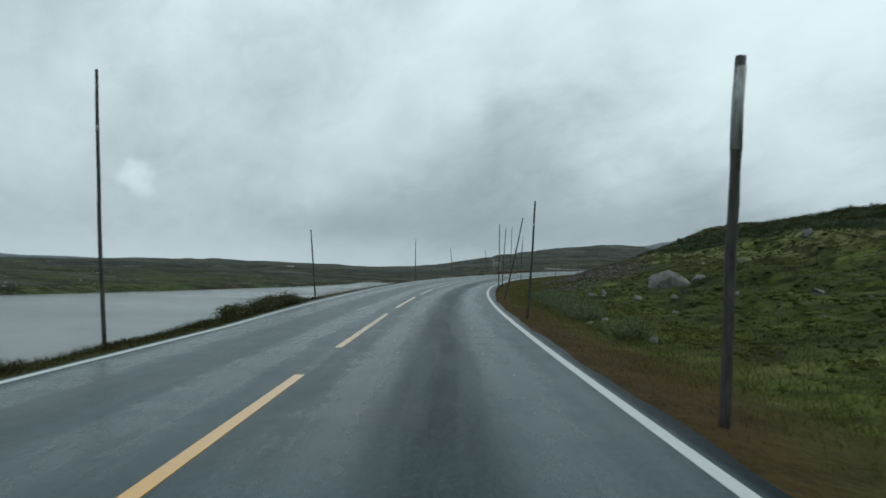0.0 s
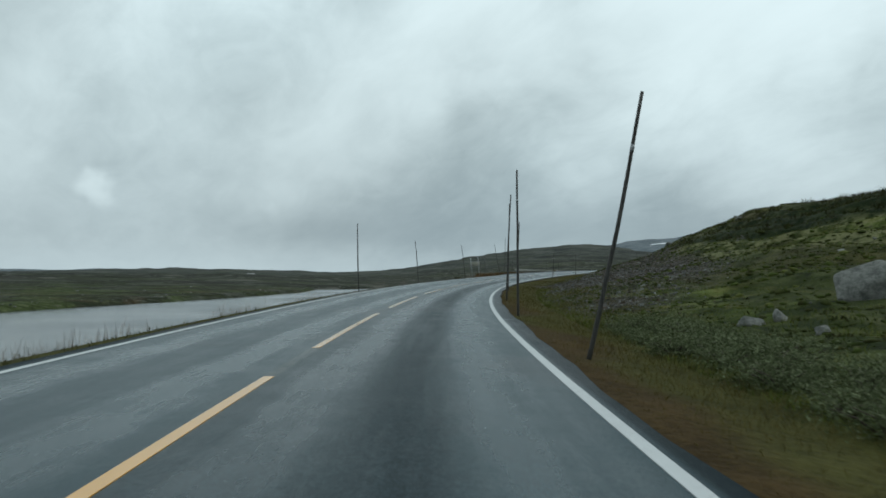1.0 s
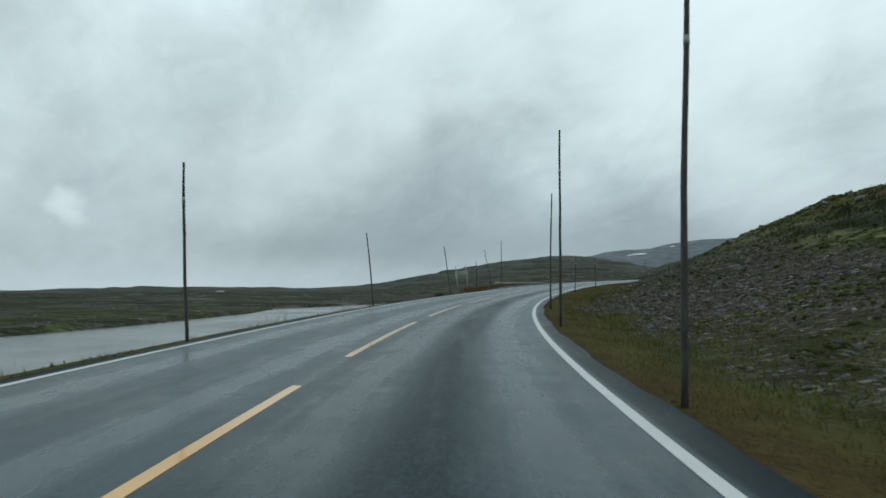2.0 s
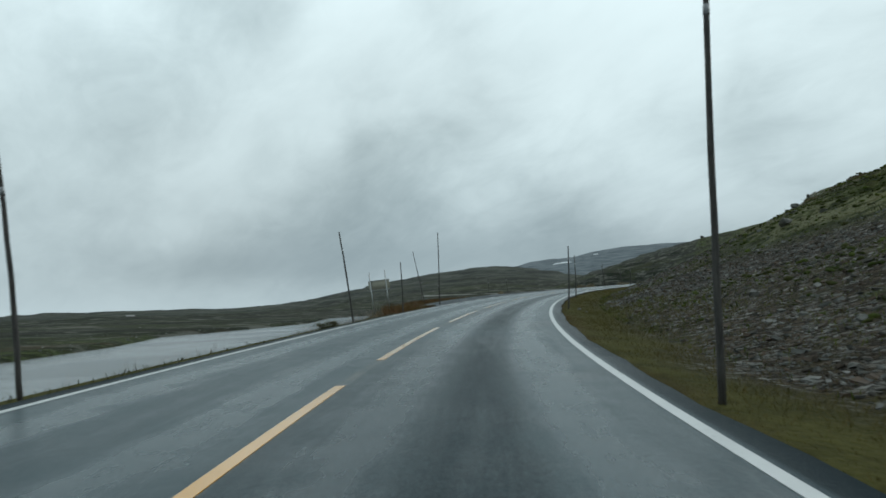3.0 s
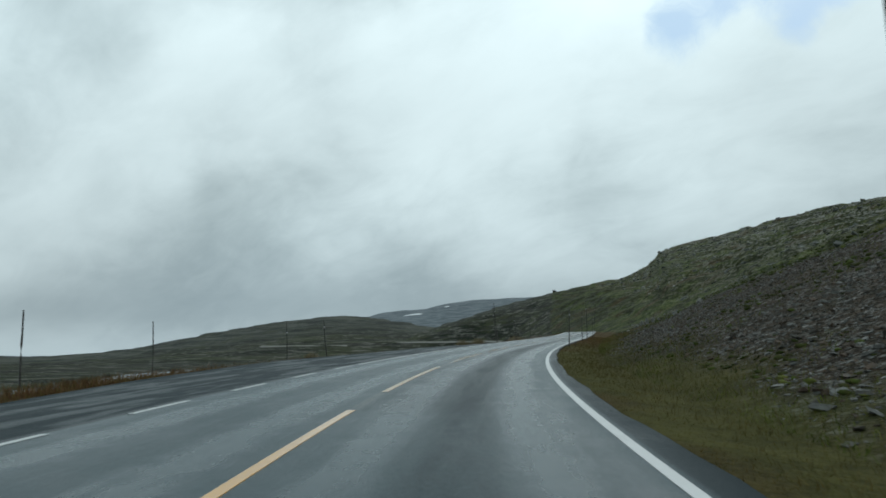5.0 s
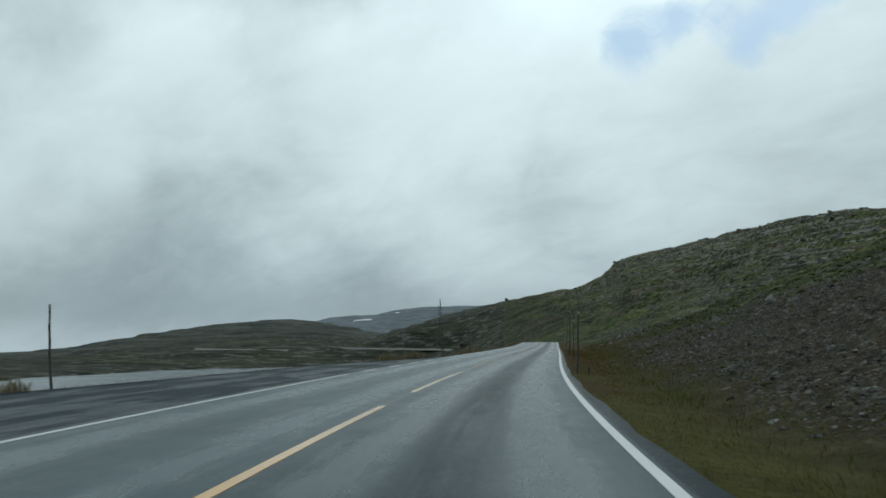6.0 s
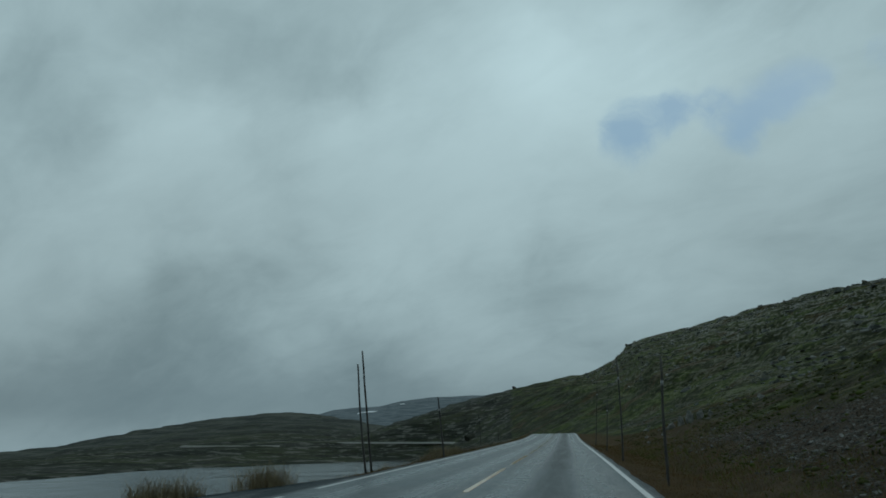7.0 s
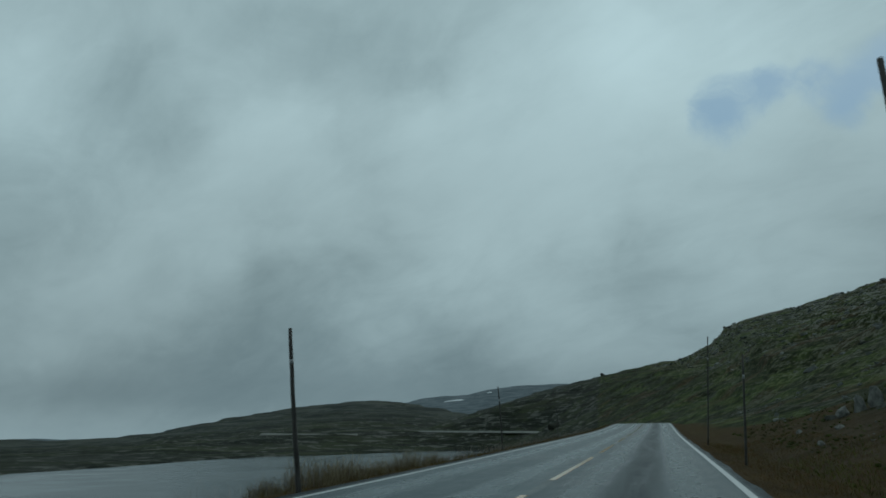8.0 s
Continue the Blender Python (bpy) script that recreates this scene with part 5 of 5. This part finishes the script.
def make_stalks():
    n = 42000
    s = 14 + 256 * rng.rand(n)
    out = 0.5 + 3.2 * rng.rand(n) ** 1.2
    o = left_edge(s) - out
    x, y, _ = on_line(s, o)
    clump = smooth(wave(x, y, 1.6, 1) + 0.6 * wave(x, y, 6, 2), 0.0, 0.6)
    full = smooth(s, 190, 206)
    keep = (s > 34) & (rng.rand(n) < (0.85 * clump + full * (0.18 - 0.1 * clump)) * np.where((s > 118) & (s < 196), 0.3, 1.0))
    s, o, x, y, out, full = s[keep], o[keep], x[keep], y[keep], out[keep], full[keep]
    n = len(x)
    tall = 0.8 + 0.2 * smooth(s, 40, 60) * (1 - smooth(s, 105, 115)) + 0.05 * full - 0.25 * smooth(s, 150, 170) * (1 - full)
    ob = blade_mesh("dry_stalks", x, y, land(x, y, s, o) - 0.03, (0.15 + 0.45 * rng.rand(n) ** 1.6 + 0.18 * out) * tall, rng.uniform(0.003, 0.007, n), rng, REED, 0.3)
    tagged(ob, "pale dry stalks and reeds along the lake bank", "reeds", kind="stuff")


make_verge_grass()
make_green_grass()
make_heather()
make_bank_grass()
make_mound_grass()
make_rust_grass()
make_stalks()


# ---------------------------------------------------------------- shrubs
def shrub_kind(seed, size, height, leaves, mat, label, category, group, leaf_size=0.06):
    """A low bush: forked stems and a crown of many small leaves."""
    r = np.random.RandomState(seed)
    root = new("dwarf_willow")
    tips = []
    for k in range(6):
        bm = bmesh.new()
        a, out = r.uniform(0, 6.283), r.uniform(0.25, 1.0) * size / 2
        top = Vector((math.cos(a) * out, math.sin(a) * out, height * r.uniform(0.6, 1.0) * (1.1 - 0.5 * out / size)))
        knee = top * 0.5 + Vector((r.uniform(-0.05, 0.05), r.uniform(-0.05, 0.05), height * 0.12))
        root_at = Vector((top.x * 0.45, top.y * 0.45, -0.08))
        tube(bm, [(0, 0, -0.05), knee, top], [0.014, 0.010, 0.004], 5)
        tips += [top, knee.lerp(top, 0.5), knee.lerp(top, 0.8), root_at.lerp(knee, 0.6)]
        part("branch", bm, BARK, root, "thin dark twig")
    pts = []
    for k in range(leaves):
        t = tips[r.randint(len(tips))]
        p = np.array(t) + r.normal(0, 1, 3) * np.array([0.13, 0.13, 0.08]) * (size + 0.2)
        p[2] = abs(p[2])
        pts.append(p)
    pts = np.array(pts)
    d = r.normal(0, 1, (leaves, 3))
    d /= np.linalg.norm(d, axis=1)[:, None]
    e = np.cross(d, r.normal(0, 1, (leaves, 3)))
    e /= np.linalg.norm(e, axis=1)[:, None]
    L = r.uniform(0.5, 1.0, leaves)[:, None] * leaf_size
    v = np.stack([pts - d * L, pts + e * L * 0.4, pts + d * L, pts - e * L * 0.4], 1).reshape(-1, 3)
    me = bpy.data.meshes.new("foliage")
    me.from_pydata(v.tolist(), [], np.arange(leaves * 4).reshape(-1, 4).tolist())
    me.materials.append(mat)
    leaf = new("foliage", me)
    leaf.parent = root
    return tagged(root, label, category, group)


def plant(kinds, places, seed):
    r = random.Random(seed)
    used = set()
    for s, o in places:
        x, y, _ = place_on_line(s, o)
        z = float(land(np.array([x]), np.array([y]), np.array([float(s)]), np.array([float(o)]))[0])
        k = r.randrange(len(kinds))
        m = pose(x, y, z, 0, 0, r.uniform(0, 360))
        ob = kinds[k]
        if k not in used:
            used.add(k)
            ob.matrix_world = m
            continue
        c = copy_thing(ob, m)
        g = r.uniform(0.7, 1.25)
        c.scale = (g, g, g * r.uniform(0.8, 1.1))


willows = [shrub_kind(11 + k, 0.6 + 0.14 * k, 0.17 + 0.055 * k, 900, WILLOW, "low grey-green dwarf willow bush beside the verge", "shrub", "dwarf willows on the verge", 0.030) for k in range(4)]
_r = random.Random(5)
spots = []
for k in range(130):
    s = 18 + 30 * _r.random() ** 0.7
    spots.append((s, 5.5 + (0.7 if s < 30 else 1.5) * _r.random() ** 1.3 + 0.010 * s))
spots += [(48 + 8 * _r.random(), 6.0 + 0.8 * _r.random()) for k in range(14)]
spots += [(60 + 20 * _r.random(), 6.3 + 0.8 * _r.random()) for k in range(8)]
STONES_IN_VERGE = [(24.7, 6.3), (23.5, 6.1), (21.0, 6.2), (18.4, 6.2)]
spots = [q for q in spots if q[0] < 45.5 and all(math.hypot(q[0] - a, q[1] - b) > 0.8 for a, b in STONES_IN_VERGE)]
plant(willows, spots, 3)
BUSH = island_material("dark_green_leaf", [(0.020, 0.028, 0.012), (0.042, 0.054, 0.020), (0.070, 0.078, 0.030), (0.10, 0.072, 0.036), (0.11, 0.115, 0.060)], 0.7, 30.0, 0.0)
bank_bushes = [shrub_kind(31 + k, 0.75, 0.21 + 0.06 * k, 1300, BUSH, "dark green leafy bush on the lake bank", "shrub", "bushes on the lake bank", 0.035) for k in range(3)]
plant(bank_bushes, [(21.9 + 0.38 * k, -3.95 - 0.45 * (k * 7 % 5) / 4) for k in range(20)], 8)
herbs = [shrub_kind(41 + k, 0.42, 0.17 + 0.04 * k, 420, BUSH, "small dark leafy herb clump at the road's edge", "shrub", "herbs on the lake bank", 0.03) for k in range(2)]
plant(herbs, [(97.1, -3.98), (97.6, -4.0), (98.1, -4.02), (98.6, -4.05)], 12)


def tussock(seed, radius, height, count):
    """A clump of tall dry grass, its stems leaning outwards."""
    r = np.random.RandomState(seed)
    rr, aa = radius * np.sqrt(r.rand(count)), r.uniform(0, 6.283, count)
    x, y = rr * np.cos(aa), rr * np.sin(aa) * 0.8
    h = height * (0.35 + 0.65 * r.rand(count)) * (1.05 - 0.45 * (rr / radius) ** 2)
    ob = blade_mesh("grass_tussock", x, y, np.full(count, -0.15), h + 0.15, r.uniform(0.006, 0.013, count), r, TAN_GRASS, 0.55)
    return tagged(ob, "pale dry grass tussock on the lake bank", "grass tussock", "dry tussocks on the lake bank")


tan_bushes = [tussock(51 + k, 0.45 + 0.08 * k, 0.62 + 0.09 * k, 480) for k in range(3)]
plant(tan_bushes, [(180.9, -5.8), (181.5, -5.6), (184.0, -5.0), (184.6, -4.9), (197.2, -5.3), (203.9, -4.9), (204.2, -4.9), (205.0, -4.5), (205.8, -4.8), (206.6, -4.6), (207.5, -4.8), (208.5, -4.6), (209.6, -4.8), (205.2, -5.4), (206.4, -5.5), (207.8, -5.4), (210.8, -5.2), (211.5, -4.7), (214, -4.8), (160.0, -10.3)], 9)


# ---------------------------------------------------------------- road sign seen from behind
def road_sign():
    z0 = float(land(np.array([11.6]), np.array([114.9]))[0])
    left, right = Vector((11.2, 115.25, 0)), Vector((12.25, 114.85, 0))
    across = (right - left).normalized()
    turn = math.degrees(math.atan2(across.y, across.x))
    mid = (left + right) / 2
    root = new("road_sign")
    root.location = (mid.x, mid.y, z0)
    def local(v):
        return Vector(v) - Vector((mid.x, mid.y, z0))
    for end, top in ((left + across * 0.0, 3.86), (right - across * 0.2, 3.98)):
        bm = bmesh.new()
        foot = Vector((end.x, end.y, z0 - 0.3)) + across * 0.27
        tube(bm, [local(foot), local((end.x, end.y, top))], [0.032, 0.032], 10)
        part("post", bm, GALVANISED, root, "round galvanised post")
    bm = bmesh.new()
    back = Vector((-across.y, across.x, 0)) * 0.05
    c = local((mid.x, mid.y, 3.13)) + back
    box(bm, (1.24, 0.02, 0.58), Matrix.Translation(c) @ pose(0, 0, 0, 0, -4, turn), 0.004)
    panel = part("panel", bm, SIGN_BACK, root, "dull grey-green back of the sign panel")
    for dz in (0.27, -0.27):
        bm = bmesh.new()
        box(bm, (1.26, 0.05, 0.035), Matrix.Translation(c + Vector((0, 0, dz)) - back * 0.4) @ pose(0, 0, 0, 0, -4, turn), 0.004)
        part("rail", bm, GALVANISED, panel, "aluminium edge rail")
    tagged(root, "small grey-green road sign on two posts seen from behind", "road sign")


road_sign()


# ---------------------------------------------------------------- far things
def far_track(name, rows, label, face=1.1):
    """A low pale gravel embankment across the far slope; rows of x, y and its height."""
    p = []
    for a, b in zip(rows, rows[1:]):
        p += [[a[k] + (b[k] - a[k]) * t for k in range(3)] for t in np.linspace(0, 1, 10, endpoint=False)]
    p = np.array(p + [rows[-1]])
    along = np.gradient(p[:, :2], axis=0)
    along /= np.linalg.norm(along, axis=1)[:, None]
    side = np.stack([-along[:, 1], along[:, 0]], -1)
    v = []
    for k, drop in ((-2.6, face), (-1.7, 0.1), (0, 0.0), (1.7, 0.1), (2.6, face)):
        v.append(np.column_stack([p[:, :2] + side * k, p[:, 2] - drop]))
    ob = raw_object(name, np.stack(v, 1).reshape(-1, 3), grid_faces(len(p), 5), GRAVEL)
    tagged(ob, label, "track", kind="structure")


GRAVEL = plain_material("pale_gravel", (0.15, 0.15, 0.135), (0.25, 0.25, 0.225), 0.6, 0.9, 0.3)
far_track("track_near", [(206, 662, 10.6), (214.5, 650, 10.3), (230, 627, 9.6), (245, 603, 8.9), (254, 576, 8.3), (250, 553, 7.8), (243, 528, 7.4)], "pale gravel track crossing the far slope")
far_track("track_far", [(110, 682, 10.4), (121, 660, 9.8), (134, 642, 9.3), (163, 635, 8.8)], "pale gravel track on the far moor", 1.2)


def snow_patch(x, y, wide, deep, seed):
    """An old snow field lying in a hollow of the mountain."""
    r = random.Random(seed)
    mid, across, up = Vector((x, y, 0)), Vector((0.94, -0.34, 0)), Vector((0.34, 0.94, 0))
    outline = []
    for k in range(28):
        a = k / 28 * 6.2832
        rad = 1 + r.uniform(-0.22, 0.22)
        outline.append(mid + across * wide * rad * math.cos(a) + up * deep * rad * math.sin(a) * (0.7 if math.cos(a) < 0 else 1.0))
    bm = bmesh.new()
    rings = []
    for f in (1.0, 0.75, 0.45):
        pts = [mid.lerp(p, f) for p in outline]
        z = land(np.array([p.x for p in pts]), np.array([p.y for p in pts]))
        rings.append([bm.verts.new((p.x, p.y, h + (0.0 if f == 1.0 else 2.2))) for p, h in zip(pts, z)])
    for a, b in zip(rings, rings[1:]):
        for k in range(28):
            bm.faces.new((a[k], a[(k + 1) % 28], b[(k + 1) % 28], b[k]))
    bm.faces.new(rings[-1])
    ob = mesh_object("snow_patch", bm, SNOW)
    tagged(ob, "small white patch of old snow on the far mountain", "snow", kind="structure")


SNOW = plain_material("old_snow", (0.62, 0.65, 0.67), (0.82, 0.84, 0.86), 0.05, 0.8, 0.1)
snow_patch(885, 2420, 31, 14, 4)
snow_patch(995, 2388, 8, 7, 9)


def cabin():
    x, y = -172.5, 896.0
    z = float(land(np.array([x]), np.array([y]))[0])
    root = new("cabin")
    root.matrix_world = pose(x, y, z, 0, 0, 12) @ Matrix.Scale(0.72, 4)
    bm = bmesh.new()
    box(bm, (11, 6, 3.2), pose(0, 0, 1.2), 0.05)
    part("wall", bm, plain_material("white_boards", (0.62, 0.62, 0.6), (0.75, 0.75, 0.73), 1.0, 0.7, 0.1), root, "white boarded walls")
    bm = bmesh.new()
    ends = []
    for sx in (-5.9, 5.9):
        ends.append([bm.verts.new((sx, yy, zz)) for yy, zz in ((-3.5, 2.6), (0, 4.6), (3.5, 2.6), (3.5, 2.4), (0, 4.35), (-3.5, 2.4))])
    for k in range(6):
        bm.faces.new((ends[0][k], ends[0][(k + 1) % 6], ends[1][(k + 1) % 6], ends[1][k]))
    bm.faces.new(ends[0][::-1])
    bm.faces.new(ends[1])
    part("roof", bm, plain_material("grey_roof", (0.22, 0.22, 0.22), (0.34, 0.34, 0.34), 1.0, 0.7, 0.1), root, "light grey pitched roof")
    for wx in (-3, 0.2, 3.2):
        bm = bmesh.new()
        box(bm, (1.1, 0.08, 1.1), pose(wx, -3.02, 1.5), 0.01)
        part("window", bm, plain_material("dark_pane", (0.02, 0.025, 0.03), (0.04, 0.045, 0.05), 1.0, 0.2, 0.0), root)
    tagged(root, "small white cabin far away on the moor", "cabin")


cabin()


def marker_stub():
    x, y, z = place_on_line(167.9, 4.15)
    root = new("marker_post")
    root.location = (x, y, z - 0.2)
    bm = bmesh.new()
    tube(bm, [(0, 0, 0), (0.03, 0, 0.3), (0.05, 0.01, 0.42)], [0.035, 0.033, 0.03], 8)
    part("stub", bm, WOOD, root)
    tagged(root, "short broken wooden marker stub in the verge grass", "marker post")


marker_stub()
